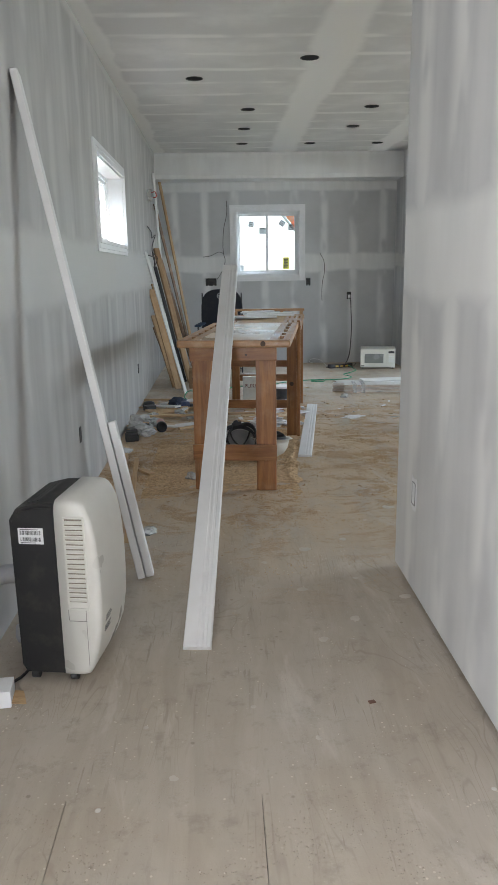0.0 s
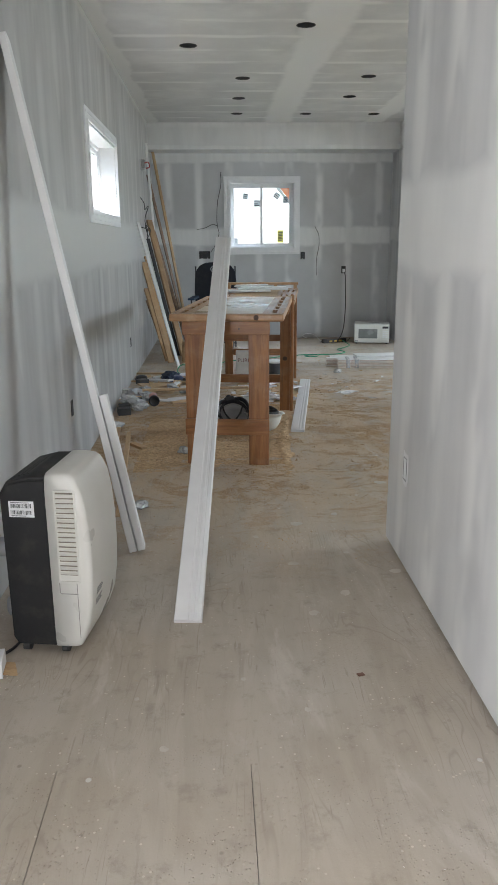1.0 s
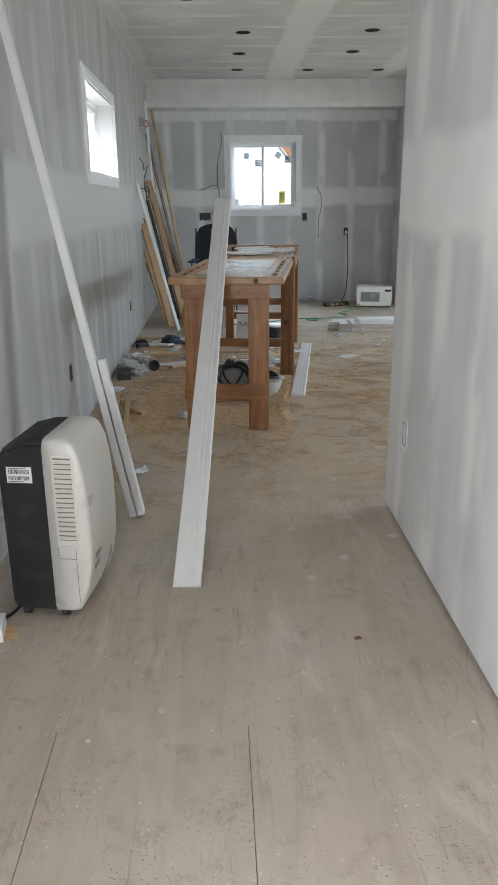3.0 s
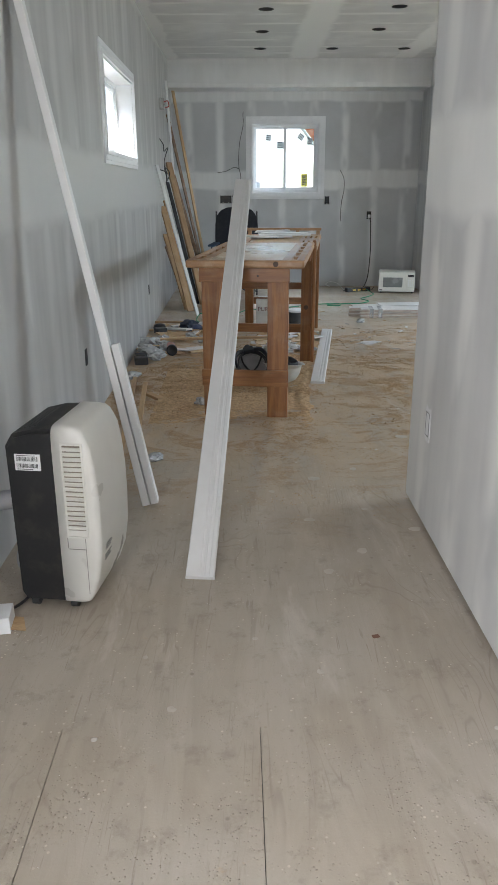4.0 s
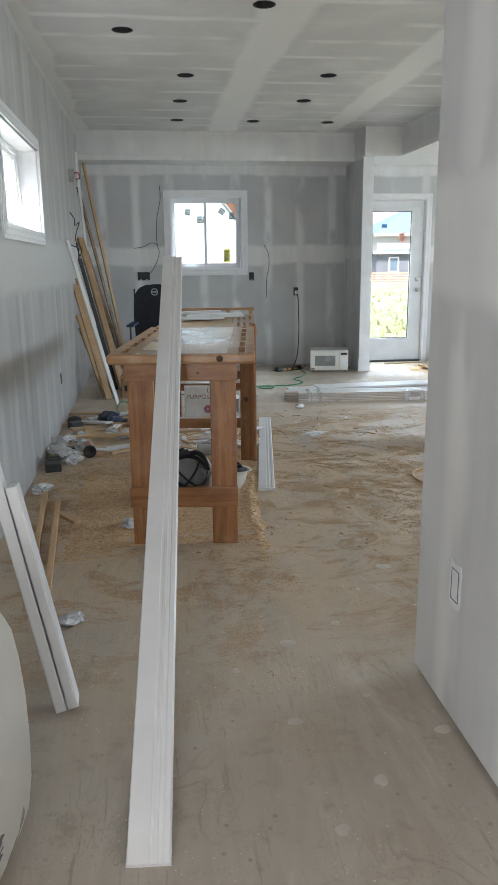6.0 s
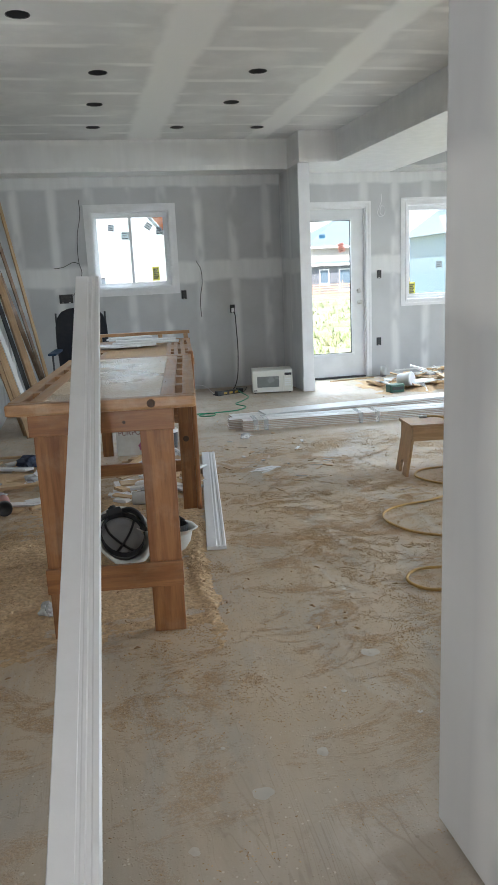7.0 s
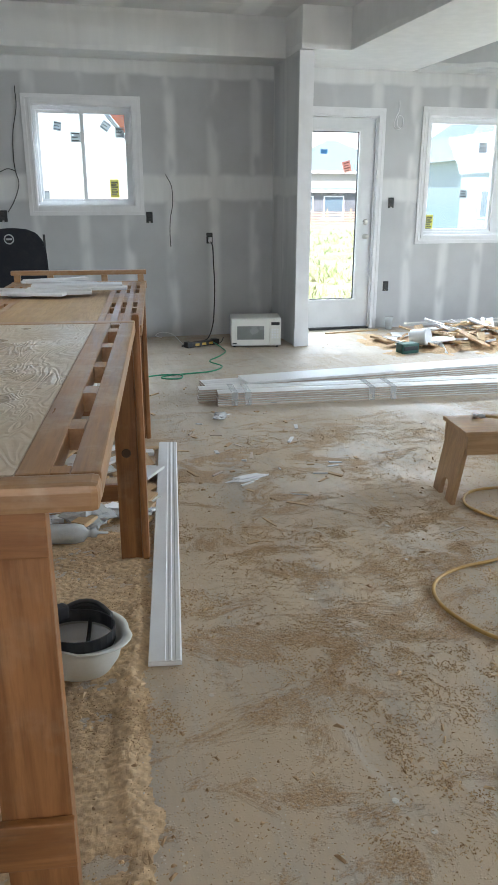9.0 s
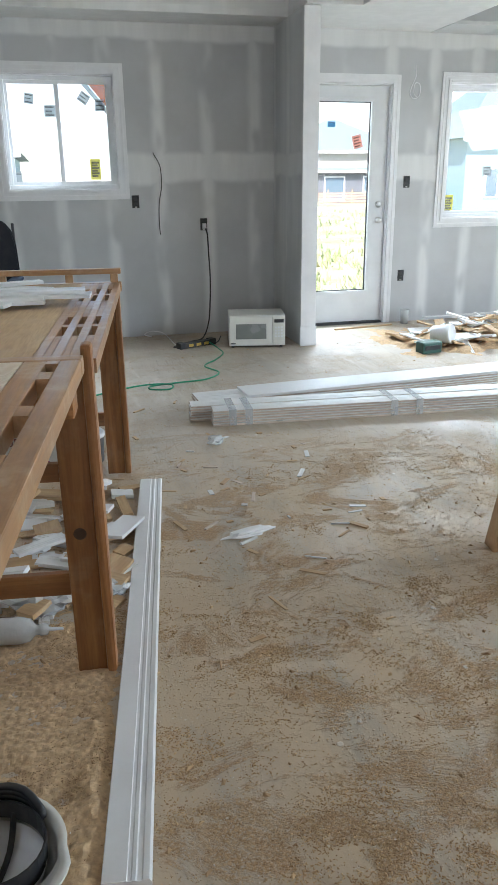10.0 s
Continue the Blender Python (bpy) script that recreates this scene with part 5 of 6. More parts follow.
sticker(2.985, 1.735, 0.07, 0.045, 0.049, (0.10, 0.35, 0.62), 0, 2, "small blue sticker on the door glass")
sticker(4.715, 1.795, 0.095, 0.105, 0.072, GREY)
sticker(4.535, 1.345, 0.085, 0.085, 0.072, GREY)
sticker(4.165, 1.055, 0.09, 0.17, 0.072, YEL, 0, 6, "yellow energy sticker on the window glass")
sticker(5.06, 1.075, 0.09, 0.17, 0.072, YEL, 0, 6, "yellow energy sticker on the window glass")
sticker(5.50, 1.40, 0.085, 0.085, 0.072, GREY)


def corner_sticker():
    s = thing("glass_sticker", "orange corner sticker with dark print on the window glass", "sticker", pose(0, YN + 0.063, 0), "glass stickers")
    bm = bmesh.new()
    extrude(bm, [(0.94, 2.02), (1.072, 2.02), (1.072, 1.86)], 0.0012, pose(0, -0.0012, 0))
    part("sheet", bm, film_material("orange_paper", (0.85, 0.25, 0.05), 0.8, 0.0, 0.75), s)
    bm = bmesh.new()
    extrude(bm, [(0.885, 2.02), (0.935, 2.02), (1.072, 1.852), (1.072, 1.80)], 0.0012, pose(0, -0.0012, 0))
    part("print_band", bm, film_material("black_print", (0.2, 0.19, 0.18), 0.8, 0.0, 0.6), s, "dark printed band")


corner_sticker()
bm = bmesh.new()
box(bm, 5.0, 5.46, YN - 0.045, YN + 0.04, 0.944, 0.984, 0.003)
solid("trim_offcut", bm, M_MDF, "white trim offcut lying on the window sill", "offcut")


# ---- tubs, boxes, bottles ----
def printed(text, size, m, at, parent, name="print"):
    cu = bpy.data.curves.new("text", "FONT")
    cu.body, cu.size, cu.extrude, cu.align_x = text, size, 0.0004, "CENTER"
    ob = bpy.data.objects.new("text", cu)
    me = bpy.data.meshes.new_from_object(ob)
    bpy.data.objects.remove(ob)
    me.materials.append(m)
    o = new(name, me)
    o.parent, o.matrix_basis = parent, at


def compound_box():
    b = thing("compound_box", "white carton of joint compound with dark print", "carton", pose(0.39, 7.47, 0, 0, 0, -6))
    bm = bmesh.new()
    box(bm, -0.15, 0.15, 0, 0.26, 0, 0.27, 0.004)
    part("carton_body", bm, plain("white_card", (0.62, 0.60, 0.56), 0.6, dust=0.2), b)
    red = plain("dark_red_print", (0.16, 0.04, 0.04), 0.6)
    printed("PURPOSE", 0.055, red, pose(-0.02, -0.0006, 0.16, 90), b)
    printed("LITE", 0.05, red, pose(0.09, -0.0006, 0.215, 90), b)
    bm = bmesh.new()
    for k in range(7):
        cyl(bm, 0.016, 0.0012, pose(0.05 + 0.022 * math.cos(k), -0.0002, 0.07 + 0.022 * math.sin(k), 90), seg=8)
    part("print_motif", bm, plain("magenta_print", (0.35, 0.10, 0.2), 0.6), b, "pink printed motif")


compound_box()


def tub(label, at, body, lid, r=0.085, h=0.15):
    t = thing("tub", label, "tub", at, "tubs")
    bm = bmesh.new()
    lathe(bm, [(0.0001, 0), (r * 0.9, 0), (r * 0.92, 0.004), (r, h * 0.86), (r * 1.02, h * 0.88)], 28)
    part("tub_body", bm, body, t, "", True)
    bm = bmesh.new()
    lathe(bm, [(r * 1.05, h * 0.86), (r * 1.06, h * 0.97), (r * 1.0, h), (r * 0.9, h * 0.985), (0.0001, h * 0.985)], 28)
    part("lid", bm, lid, t, "", True)


M_GREYBLUE = plain("dark_tub", (0.06, 0.065, 0.075), 0.4, dust=0.15)
tub("small dark tub with a white lid", pose(0.645, 7.64, 0), M_GREYBLUE, M_TRIM)
tub("white plastic tub lying among the offcuts", pose(3.46, 9.55, 0.10, 82, 0, 40), M_TRIM, M_VINYL, 0.075, 0.16)


def clear_bottle(at):
    b = thing("squeeze_bottle", "clear plastic squeeze bottle lying on the sawdust", "bottle", at)
    bm = bmesh.new()
    lathe(bm, [(0.0001, 0), (0.036, 0.0), (0.04, 0.006), (0.04, 0.12), (0.033, 0.15), (0.016, 0.165), (0.015, 0.178), (0.018, 0.18), (0.017, 0.20), (0.006, 0.205), (0.004, 0.245), (0.0001, 0.246)], 22)
    part("bottle_body", bm, M_FILM, b, "", True)
    bm = bmesh.new()
    box(bm, -0.012, 0.018, 0.0395, 0.0405, 0.03, 0.10)
    box(bm, -0.008, -0.002, 0.0405, 0.041, 0.04, 0.09)
    box(bm, 0.006, 0.012, 0.0405, 0.041, 0.045, 0.085)
    part("label_bars", bm, M_BROWN, b, "brown scrawl on a label")


M_BROWN = plain("brown_ink", (0.18, 0.09, 0.06), 0.6)
clear_bottle(pose(0.27, 6.17, 0.041, -90, 0, -100) @ pose(0, 0, 0, 0, 0, 150))


def glue_bottle():
    b = thing("glue_bottle", "small cream glue bottle standing on the workbench", "bottle", pose(0.10, 6.45, 0.8685))
    bm = bmesh.new()
    lathe(bm, [(0.0001, 0), (0.028, 0), (0.030, 0.004), (0.030, 0.055), (0.022, 0.075), (0.012, 0.08), (0.012, 0.086)], 20)
    part("bottle_body", bm, plain("cream_glue", (0.60, 0.50, 0.30), 0.4), b, "", True)
    bm = bmesh.new()
    lathe(bm, [(0.014, 0.086), (0.013, 0.10), (0.006, 0.104), (0.004, 0.125), (0.0001, 0.126)], 16)
    part("nozzle", bm, plain("amber_cap", (0.35, 0.15, 0.03), 0.4), b, "amber nozzle", True)


glue_bottle()


# ---- offcuts and litter ----
def offcut(rng, x, y, z, label="", mats=None, group="offcuts", l=(0.06, 0.24), name="offcut", flat=6.0, w=(0.025, 0.1), t=(0.009, 0.013, 0.018)):
    m = rng.choice(mats or LITTER)
    ln, w, t = rng.uniform(*l), rng.uniform(*w), rng.choice(t)
    bm = bmesh.new()
    if m is M_MDF and rng.random() < 0.7:
        extrude(bm, moulding(w, t), ln, pose(-w / 2, -ln / 2, 0))
    else:
        box(bm, -w / 2, w / 2, -ln / 2, ln / 2, 0, t, 0.0015)
    if not label:
        label = "white primed trim offcut on the floor" if m is M_MDF else "raw wood offcut lying on the floor"
    solid(name, bm, m, label, "offcut", pose(x, y, z, rng.uniform(-flat, flat), rng.uniform(-flat, flat), rng.uniform(0, 360)), group)


LITTER = [M_MDF, M_PINE["y"], M_PINE["y"], M_MDF]
rng = random.Random(21)
for k in range(64):
    u = rng.uniform(-0.52, 0.0)
    v = rng.uniform(0.28, 1.35)
    offcut(rng, 0.66 + u + v * 0.12, 5.93 + v, 0.004 + 0.02 * (k % 3) * rng.random(), group="offcuts under the bench", flat=8)
for k in range(120):
    a, r = rng.uniform(0, 2 * math.pi), math.sqrt(rng.random())
    px, py = 4.15 + 0.85 * r * math.cos(a), 9.75 + 0.42 * r * math.sin(a)
    offcut(rng, px, py, 0.02 + 0.20 * (1 - r) * rng.random(), "pale wood or trim offcut in the rubble pile", group="offcuts in the pile", l=(0.1, 0.45), flat=18)
for k in range(24):
    offcut(rng, rng.uniform(-0.70, -0.14), rng.uniform(6.3, 7.7), 0.004 + 0.01 * rng.random(), mats=[M_PINE["y"], M_PINE["y"], M_MDF], group="offcuts by the side wall", l=(0.12, 0.6))
for k in range(48):
    offcut(rng, 1.3 + rng.gauss(0, 0.28), 7.1 + rng.gauss(0, 0.55), 0.001, group="offcuts on the floor", l=(0.02, 0.10), flat=3, w=(0.005, 0.022), t=(0.003, 0.006), mats=[M_PINE["y"], M_MDF, M_PINE["y"], M_EDGE])
for k in range(9):
    bm = bmesh.new()
    w, ln = rng.uniform(0.05, 0.11), rng.uniform(0.18, 0.42)
    extrude(bm, moulding(w, 0.012), ln, pose(-w / 2, -ln / 2, 0))
    solid("trim_offcut", bm, M_MDF, "white trim offcut stacked on the workbench", "offcut", pose(0.33 + rng.uniform(-0.12, 0.3), 6.95 + rng.uniform(-0.12, 0.12), 0.8705 + 0.0125 * (k // 2), 0, 0, rng.uniform(50, 115)), "trim pieces on the bench")
for x, y, rz, ln in ((-0.590, 4.62, 4.6, 1.45), (-0.500, 4.42, 4.4, 1.55)):
    bm = bmesh.new()
    box(bm, -0.014, 0.014, -ln / 2, ln / 2, 0, 0.022, 0.002)
    solid("wood_strip", bm, M_PINE["y"], "thin pale wood strip lying by the side wall", "wood strip", pose(x, y, 0.001, 1.5, 0, rz), "strips by the wall")
bm = bmesh.new()
box(bm, -0.02, 0.02, -0.08, 0.08, 0, 0.02, 0.002)
solid("wood_strip", bm, M_PINE["y"], "short wood block lying by the side wall", "wood strip", pose(-0.47, 4.93, 0.0, 0, 0, 35), "strips by the wall")
for pts in (((3.7, 10.2, 0.12), (5.2, 10.0, 0.17), 0.03), ((4.0, 9.9, 0.16), (5.4, 10.1, 0.10), 0.045)):
    d = Vector(pts[1]) - Vector(pts[0])
    bm = bmesh.new()
    box(bm, -pts[2], pts[2], 0, d.length, -0.006, 0.006, 0.002)
    solid("trim_board", bm, M_MDF, "long white trim strip lying over the rubble pile", "trim board", axes(pts[0], d, (0, -1, 0.2)), "strips on the pile")


def crumple(name, x, y, r, squash, seed, m, label, category, long=1.0):
    bm = bmesh.new()
    bmesh.ops.create_icosphere(bm, subdivisions=3, radius=r)
    off = Vector((seed * 3.1, seed * 1.7, 0))
    for v in bm.verts:
        n1 = noise.noise(v.co * (2.2 / r) * 0.6 + off)
        n2 = noise.noise(v.co * (5.0 / r) * 0.6 + off)
        v.co *= 1 + 0.55 * n1 + 0.3 * n2
        v.co.z *= squash
        v.co.y *= 0.75 / long
        v.co.x *= long
    low = min(v.co.z for v in bm.verts)
    for v in bm.verts:
        v.co.z = max(0.0005, v.co.z - low * 0.7)
    return solid(name, bm, m, label, category, pose(x, y, 0.0005, 0, 0, seed * 47), "plastic scraps")


for k, (x, y, r) in enumerate([(-0.345, 3.76, 0.05), (-0.16, 4.78, 0.05), (-0.62, 6.2, 0.09), (-0.56, 6.55, 0.08), (-0.69, 5.45, 0.06), (-0.36, 6.95, 0.07), (0.44, 6.32, 0.10), (0.66, 6.35, 0.06), (1.29, 7.72, 0.05), (2.62, 5.7, 0.06), (1.72, 8.0, 0.04)]):
    crumple("plastic_scrap", x, y, r, 0.42, k + 1, M_FILM, "crumpled clear plastic scrap on the floor", "plastic")
crumple("paper_scrap", 1.21, 6.66, 0.06, 0.16, 31, M_TRIM, "crumpled white paper strip on the floor", "paper", 1.6)
crumple("rag", -0.40, 7.35, 0.11, 0.5, 17, plain("navy_cloth", (0.03, 0.04, 0.07), 0.9, bump=0.5), "dark crumpled cloth by the side wall", "rag")


def can_and_tools():
    c = thing("spray_can", "red spray can with a black cap lying on its side", "spray can", pose(-0.47, 6.24, 0.045, 90, 0, 8))
    bm = bmesh.new()
    lathe(bm, [(0.0001, -0.16), (0.036, -0.16), (0.036, -0.02), (0.03, 0.0)], 22)
    part("can_body", bm, plain("pale_red_paint", (0.45, 0.16, 0.12), 0.4), c, "", True)
    bm = bmesh.new()
    lathe(bm, [(0.030, -0.005), (0.044, 0.0), (0.044, 0.035), (0.038, 0.04), (0.034, 0.03), (0.0001, 0.03)], 24)
    part("cap", bm, M_BLACK, c, "black cap", True)
    for x, y, z0, w, l, h, rz in ((-0.68, 5.93, 0, 0.05, 0.11, 0.055, 12), (-0.70, 6.08, 0, 0.04, 0.10, 0.04, -5), (-0.60, 6.42, 0, 0.03, 0.14, 0.03, 60)):
        bm = bmesh.new()
        box(bm, -w, w, -l / 2, l / 2, 0, h, 0.006)
        solid("sanding_block", bm, M_DARK, "dark sanding block by the side wall", "sanding block", pose(x, y, z0, 0, 0, rz), "sanding blocks")
    b = thing("battery_case", "dark green battery case beside the rubble pile", "battery", pose(3.33, 9.36, 0, 0, 0, 10))
    bm = bmesh.new()
    box(bm, -0.09, 0.09, -0.05, 0.05, 0, 0.09, 0.012)
    part("case_body", bm, plain("dark_green_plastic", (0.02, 0.08, 0.06), 0.4), b)
    bm = bmesh.new()
    box(bm, -0.07, 0.07, -0.056, -0.05, 0.03, 0.065, 0.002)
    part("case_panel", bm, M_BLACK, b)
    g = thing("glass_jar", "clear drinking glass standing by the wall", "glass", pose(3.70, 10.58, 0))
    bm = bmesh.new()
    lathe(bm, [(0.0001, 0.0), (0.035, 0.0), (0.042, 0.13), (0.0405, 0.13), (0.033, 0.008), (0.0001, 0.008)], 24)
    part("glass_wall", bm, M_FILM, g, "", True)


can_and_tools()


def wall_side_clutter():
    """Things dropped between the bench and the side wall."""
    bm = bmesh.new()
    box(bm, -0.16, 0.16, -0.12, 0.12, 0, 0.012, 0.002)
    solid("plywood_scrap", bm, M_PINE["x"], "pale plywood scrap lying by the side wall", "offcut", pose(-0.50, 7.05, 0.012, 0, 3, 24))
    bm = bmesh.new()
    box(bm, -0.55, 0.55, -0.022, 0.022, 0, 0.018, 0.002)
    solid("wood_strip", bm, M_PINE["x"], "long wood strip lying across the rubbish", "wood strip", pose(-0.22, 6.72, 0.035, 0, 0, 4), "strips by the wall")
    for x, y, w, l, h, rz in ((-0.69, 6.02, 0.045, 0.10, 0.06, 8), (-0.60, 6.22, 0.03, 0.13, 0.03, 75), (-0.66, 7.22, 0.05, 0.09, 0.05, 30)):
        bm = bmesh.new()
        box(bm, -w, w, -l / 2, l / 2, 0, h, 0.005)
        solid("sanding_block", bm, M_DARK, "dark dusty sanding block by the side wall", "sanding block", pose(x, y, 0.0, 0, 0, rz), "sanding blocks")
    b = thing("drill_bottle", "dark blue plastic bottle lying among the offcuts", "bottle", pose(-0.42, 7.32, 0.036, 90, 0, 70))
    bm = bmesh.new()
    lathe(bm, [(0.0001, 0), (0.034, 0), (0.035, 0.004), (0.035, 0.13), (0.014, 0.16)], 20)
    part("bottle_body", bm, plain("navy_plastic", (0.03, 0.05, 0.12), 0.4, dust=0.2), b, "", True)
    bm = bmesh.new()
    lathe(bm, [(0.016, 0.158), (0.016, 0.185), (0.0001, 0.186)], 16)
    part("cap", bm, M_BLACK, b, "black cap", True)
    bm = bmesh.new()
    lathe(bm, [(0.0001, 0), (0.06, 0), (0.065, 0.012), (0.05, 0.04), (0.02, 0.05), (0.0001, 0.05)], 22)
    solid("knee_pad", bm, M_BLACK, "black rubber knee pad by the side wall", "knee pad", pose(-0.69, 7.45, 0.0), smooth=True)
    for k, (x, y, r) in enumerate([(-0.58, 6.08, 0.07), (-0.52, 6.40, 0.075), (-0.68, 6.30, 0.08), (-0.70, 6.62, 0.09), (-0.24, 6.78, 0.06), (-0.60, 6.85, 0.06)]):
        crumple("plastic_scrap", x, y, r, 0.5, k + 51, M_FILM, "crumpled clear plastic bag by the side wall", "plastic")


wall_side_clutter()
bm = bmesh.new()
box(bm, -0.30, 0.30, -0.012, 0.012, 0, 0.014, 0.003)
solid("wood_strip", bm, M_PINE["x"], "thin pale strip at the foot of the door", "wood strip", pose(3.25, 10.48, 0.0005, 0, 0, 8))


# ---- sawdust ----
GRIDS = {}


def value_noise(x, y, seed):
    if seed not in GRIDS:
        GRIDS[seed] = np.random.RandomState(seed).rand(257, 257)
    g = GRIDS[seed]
    xi, yi = np.floor(x).astype(int), np.floor(y).astype(int)
    fx, fy = x - xi, y - yi
    fx, fy = fx * fx * (3 - 2 * fx), fy * fy * (3 - 2 * fy)
    a, b = g[xi % 257, yi % 257], g[(xi + 1) % 257, yi % 257]
    c, d = g[xi % 257, (yi + 1) % 257], g[(xi + 1) % 257, (yi + 1) % 257]
    return (a * (1 - fx) + b * fx) * (1 - fy) + (c * (1 - fx) + d * fx) * fy


def fbm(x, y, seed, octaves=5):
    total, amp, out = 0.0, 1.0, 0.0
    for k in range(octaves):
        out = out + amp * value_noise(x * 2 ** k + 31 * k, y * 2 ** k + 17 * k, seed + k)
        total += amp
        amp *= 0.55
    return out / total


def amount(x, y):
    """How much sawdust lies at a place: heaped round the benches, swept thin elsewhere."""
    u = x - 0.16 * (y - 4.4)
    edge = 0.40 + 0.07 * (fbm(y * 7.0, x * 3.0 + 3.3, 77, 5) - 0.5) + 0.11 * np.clip(5.25 - y, 0, 1.0)
    heap = 1 / (1 + np.exp((u - edge) / 0.03)) / (1 + np.exp(-(u + 0.75) / 0.1))
    heap = heap * np.exp(-((y - 5.4) / 1.0) ** 4)
    ridge = np.exp(-((u - edge + 0.025) / 0.032) ** 2) * np.exp(-((y - 5.15) / 0.75) ** 4)
    field = np.exp(-((x - 1.25) / 1.3) ** 4) * np.exp(-((y - 5.7) / 1.5) ** 4)
    wallside = np.exp(-((x + 0.45) / 0.3) ** 2) * np.exp(-((y - 5.7) / 0.6) ** 2)
    return heap, ridge, field, wallside


def sawdust():
    """The deep sawdust under and beside the benches, with a ridge along the swept edge."""
    xs, ys = np.arange(-0.45, 0.80, 0.0042), np.arange(4.05, 6.9, 0.0048)
    gx, gy = np.meshgrid(xs, ys, indexing="ij")
    heap, ridge, field, wallside = amount(gx, gy)
    rib = fbm(gx * 3.0 + 2 * fbm(gx * 2, gy * 2, 91, 2), gy * 13, 3, 4)
    n2 = fbm(gx * 26, gy * 30, 11, 3)
    n3 = fbm(gx * 85, gy * 90, 23, 2)
    h = heap * (0.0055 + 0.020 * (rib - 0.5) + 0.009 * (n2 - 0.5)) + ridge * (0.009 + 0.014 * (n2 - 0.45)) + (0.3 + 0.7 * heap) * 0.006 * (n3 - 0.5) - 0.004 * (1 - heap)
    nx, ny = gx.shape
    verts = np.stack([gx, gy, h], -1).reshape(-1, 3)
    i, j = np.meshgrid(np.arange(nx - 1), np.arange(ny - 1), indexing="ij")
    a = (i * ny + j).ravel()
    quads = np.stack([a, a + ny, a + ny + 1, a + 1], -1)
    keep = verts[quads][:, :, 2].max(1) > -0.0005
    me = bpy.data.meshes.new("sawdust")
    me.from_pydata(verts.tolist(), [], quads[keep].tolist())
    me.materials.append(M_DUST)
    tagged(new("sawdust", me), "loose tan sawdust in swept clumps on the floor", "sawdust", kind="stuff")


sawdust()


def chips(name, count, size, m, label, seed, span, clump=0.0):
    """Shavings and crumbs: small peaked flakes, strewn or gathered in drifts."""
    r = np.random.RandomState(seed)
    x, y = r.uniform(span[0], span[1], count * 9), r.uniform(span[2], span[3], count * 9)
    heap, ridge, field, wallside = amount(x, y)
    dense = 0.05 + 0.5 * heap + 0.9 * ridge + 0.5 * field + 0.5 * wallside
    if clump:
        drift = fbm(x * 2.4 + 0.6 * fbm(x * 5, y * 5, 71, 2), y * 3.6 + 3, 51, 6)
        fine = fbm(x * 17, y * 19, 57, 3)
        dense = dense * (0.03 + clump * np.clip((drift - 0.50) / 0.12, 0, 1) * np.clip((fine - 0.38) / 0.25, 0, 1))
    pick = np.nonzero(r.rand(count * 9) < dense)[0][:count]
    x, y, heap, ridge = x[pick], y[pick], heap[pick], ridge[pick]
    n = len(x)
    l, w, top = size * (0.35 + 1.3 * r.rand(n) ** 2), size * (0.25 + 0.4 * r.rand(n)), size * (0.12 + 0.26 * r.rand(n))
    a, z = r.rand(n) * 6.283, 0.0006 + 0.006 * heap * r.rand(n) + 0.014 * ridge * r.rand(n)
    c, s = np.cos(a), np.sin(a)
    zero = np.zeros(n)
    corners = ((-l, -w, zero), (l, -w * 0.6, zero), (l * 0.8, w, zero), (-l * 0.7, w, zero), (l * (r.rand(n) - 0.5), w * (r.rand(n) - 0.5), top))
    pts = [np.stack([x + (u * c - v * s) / 2, y + (u * s + v * c) / 2, z + k], -1) for u, v, k in corners]
    verts = np.stack(pts, 1).reshape(-1, 3)
    tri = np.array([[0, 1, 4], [1, 2, 4], [2, 3, 4], [3, 0, 4]])
    faces = (np.arange(n)[:, None, None] * 5 + tri[None]).reshape(-1, 3)
    me = bpy.data.meshes.new(name)
    me.from_pydata(verts.tolist(), [], faces.tolist())
    me.materials.append(m)
    tagged(new(name, me), label, "wood chips", kind="stuff")


def island(name, a, b):
    n = Nodes(name, 0.8)
    r = n.t.nodes["Geometry"].outputs["Random Per Island"]
    return n.colour(n.mix(r, a, b)).m


M_CHIP = island("wood_chips", (0.64, 0.45, 0.25), (0.31, 0.185, 0.09))
M_CRUMB = island("plaster_crumbs", (0.72, 0.70, 0.66), (0.42, 0.34, 0.26))
chips("wood_shavings", 130000, 0.0070, M_CHIP, "fine tan wood shavings gathered in drifts on the floor", 5, (-0.74, 3.0, 3.2, 8.6), 1.0)
chips("sawdust_grains", 30000, 0.0050, M_CHIP, "loose sawdust grains strewn over the floor", 9, (-0.74, 2.9, 3.0, 9.2))
chips("wood_flakes", 700, 0.020, M_CHIP, "larger wood flakes and splinters on the floor", 6, (-0.7, 3.2, 4.2, 9.9))
chips("plaster_crumbs", 4200, 0.0046, M_CRUMB, "pale plaster crumbs scattered on the floor", 7, (-0.74, 3.6, 1.2, 10.2))


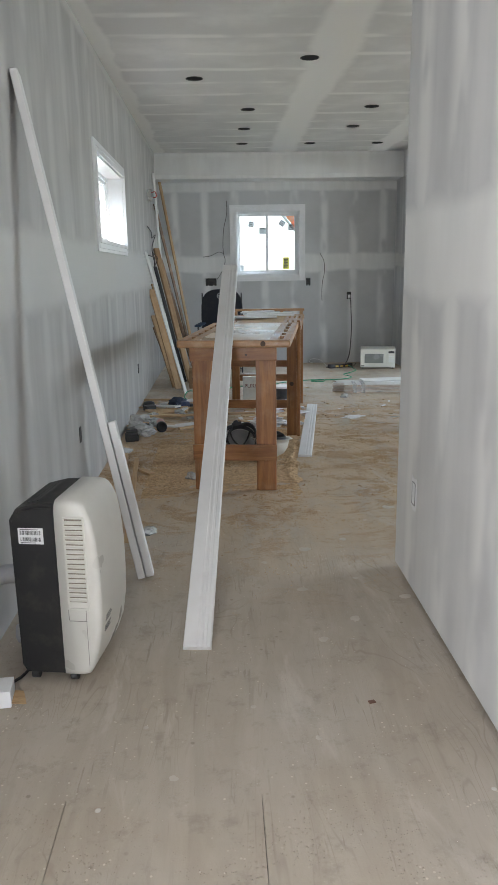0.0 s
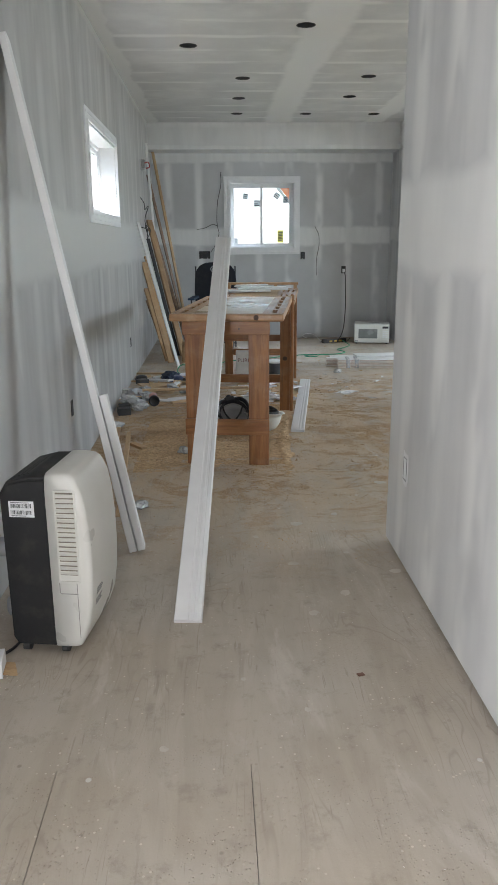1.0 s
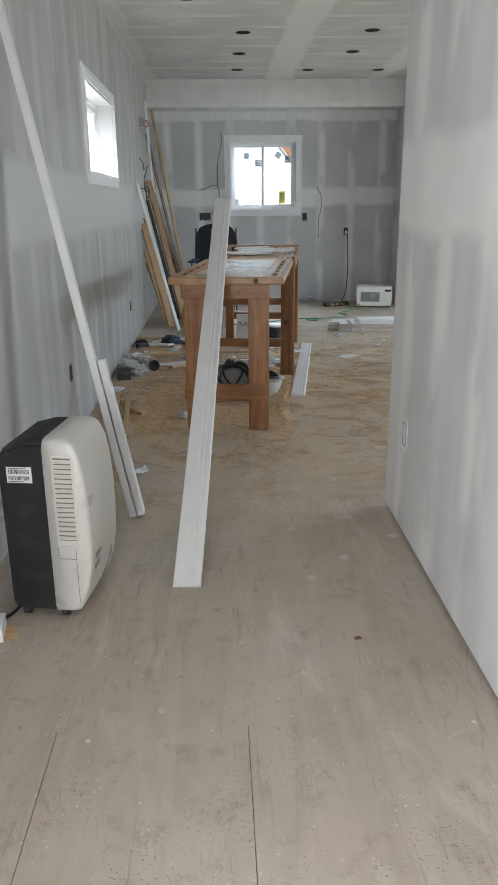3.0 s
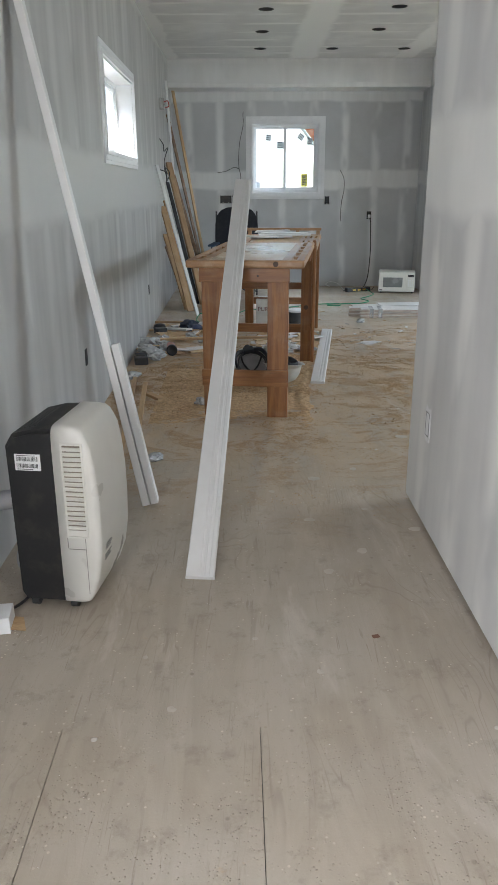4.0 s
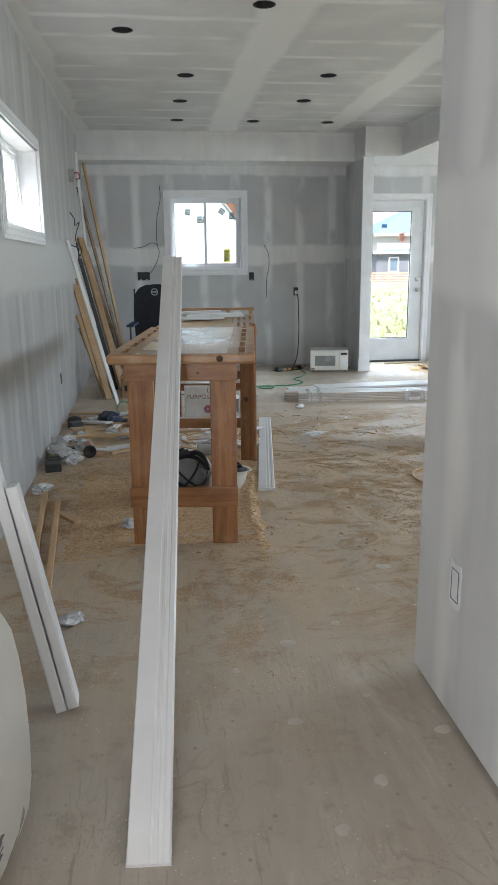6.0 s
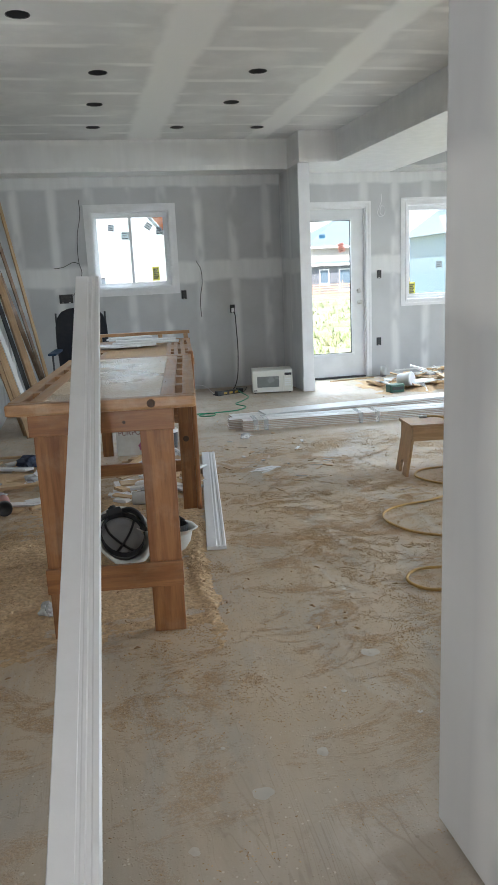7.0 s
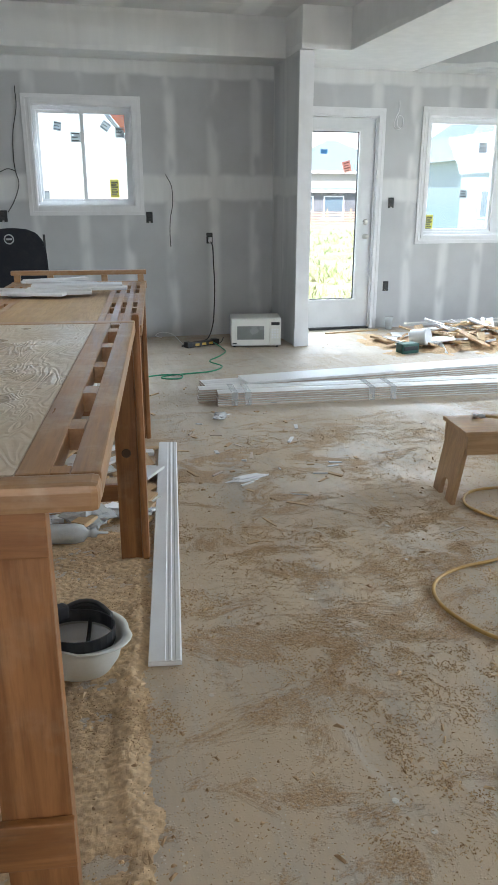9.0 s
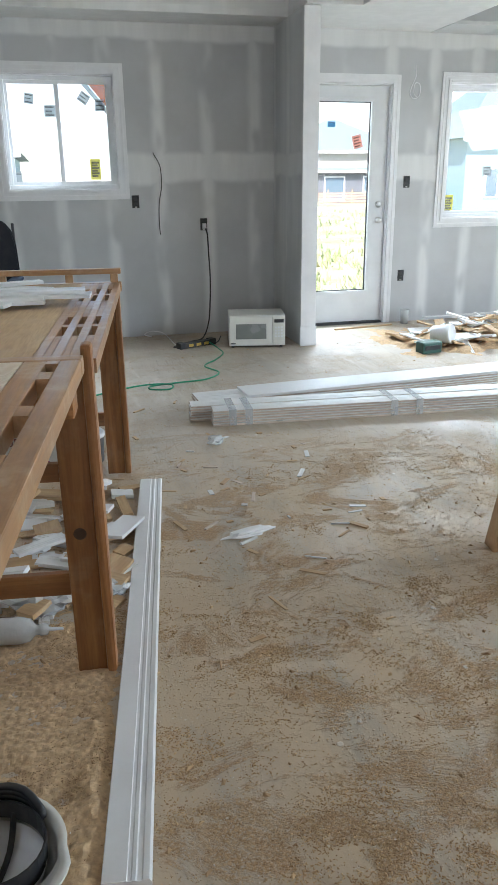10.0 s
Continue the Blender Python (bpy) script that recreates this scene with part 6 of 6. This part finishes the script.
def heap_under_pile():
    xs, ys = np.arange(3.1, 5.3, 0.03), np.arange(9.1, 10.4, 0.03)
    gx, gy = np.meshgrid(xs, ys, indexing="ij")
    r2 = ((gx - 4.15) / 0.85) ** 2 + ((gy - 9.75) / 0.45) ** 2
    h = 0.11 * np.exp(-r2 * 1.3) + 0.06 * (fbm(gx * 6, gy * 6, 40, 4) - 0.5) - 0.012
    ny = gx.shape[1]
    verts = np.stack([gx, gy, np.maximum(h, -0.01)], -1).reshape(-1, 3)
    i, j = np.meshgrid(np.arange(gx.shape[0] - 1), np.arange(ny - 1), indexing="ij")
    a = (i * ny + j).ravel()
    me = bpy.data.meshes.new("sawdust_heap")
    me.from_pydata(verts.tolist(), [], np.stack([a, a + ny, a + ny + 1, a + 1], -1).tolist())
    me.materials.append(M_DUST)
    tagged(new("sawdust_heap", me), "low heap of sawdust under the offcuts", "sawdust", kind="stuff")


heap_under_pile()


def plaster_drip(x, y, r, seed):
    rng = random.Random(seed)
    bm = bmesh.new()
    ph = [rng.uniform(0, 6.28) for _ in range(3)]
    k = 20
    mid = bm.verts.new((0, 0, 0.0022))
    ring = []
    for i in range(k):
        a = 2 * math.pi * i / k
        rr = r * (1 + 0.12 * math.sin(2 * a + ph[0]) + 0.08 * math.sin(3 * a + ph[1]) + 0.06 * math.sin(5 * a + ph[2]))
        ring.append(bm.verts.new((rr * math.cos(a), rr * math.sin(a), 0.0006)))
    for i in range(k):
        bm.faces.new((mid, ring[i], ring[(i + 1) % k]))
    solid("plaster_drip", bm, M_DRIP, "flat dried plaster drip on the plywood", "plaster drip", pose(x, y, 0), "plaster drips")


M_DRIP = plain("dried_plaster", (0.52, 0.48, 0.42), 0.8, dust=0.3)
for k, (x, y, r) in enumerate([(0.531, 2.774, 0.02), (0.767, 2.954, 0.022), (0.39, 2.62, 0.018), (0.36, 3.05, 0.02), (0.42, 3.5, 0.026), (0.22, 3.35, 0.014), (0.62, 3.62, 0.018), (0.95, 4.1, 0.03), (0.6, 3.15, 0.012), (-0.1, 1.9, 0.012), (0.3, 2.05, 0.01)]):
    plaster_drip(x, y, r, k)
bm = bmesh.new()
box(bm, -0.012, 0.010, -0.006, 0.008, 0, 0.004, 0.001)
solid("wood_chip", bm, M_BROWN, "small dark wood chip on the bare floor", "wood chip", pose(0.485, 2.216, 0, 0, 4, 20))
# ---- floor ----
def floor():
    bm = bmesh.new()
    box(bm, -0.93, 6.94, -1.74, 10.84, -0.2, -0.02)
    fl = solid("floor", bm, M_DARK, "dusty plywood subfloor strewn with sawdust and plaster drips", "floor", kind="structure")
    rows = [(-1.73, 1.83, [-0.92, -0.365, 0.127, 1.35, 6.9])]
    y = 1.83
    for k in range(8):
        y2 = min(y + 1.22, 10.83)
        off = 0.9 if k % 2 else -0.3
        rows.append((y, y2, [-0.92] + [x for x in (off, off + 2.44, off + 4.88) if -0.8 < x < 6.8] + [6.9]))
        y = y2
    for y0, y1, xs in rows:
        g = 0.0009 if y0 < 0 else 0.0
        for a, b in zip(xs, xs[1:]):
            bm = bmesh.new()
            box(bm, a + g, b - g, y0, y1, -0.019, 0)
            part("plywood_panel", bm, M_FLOOR, fl)


floor()
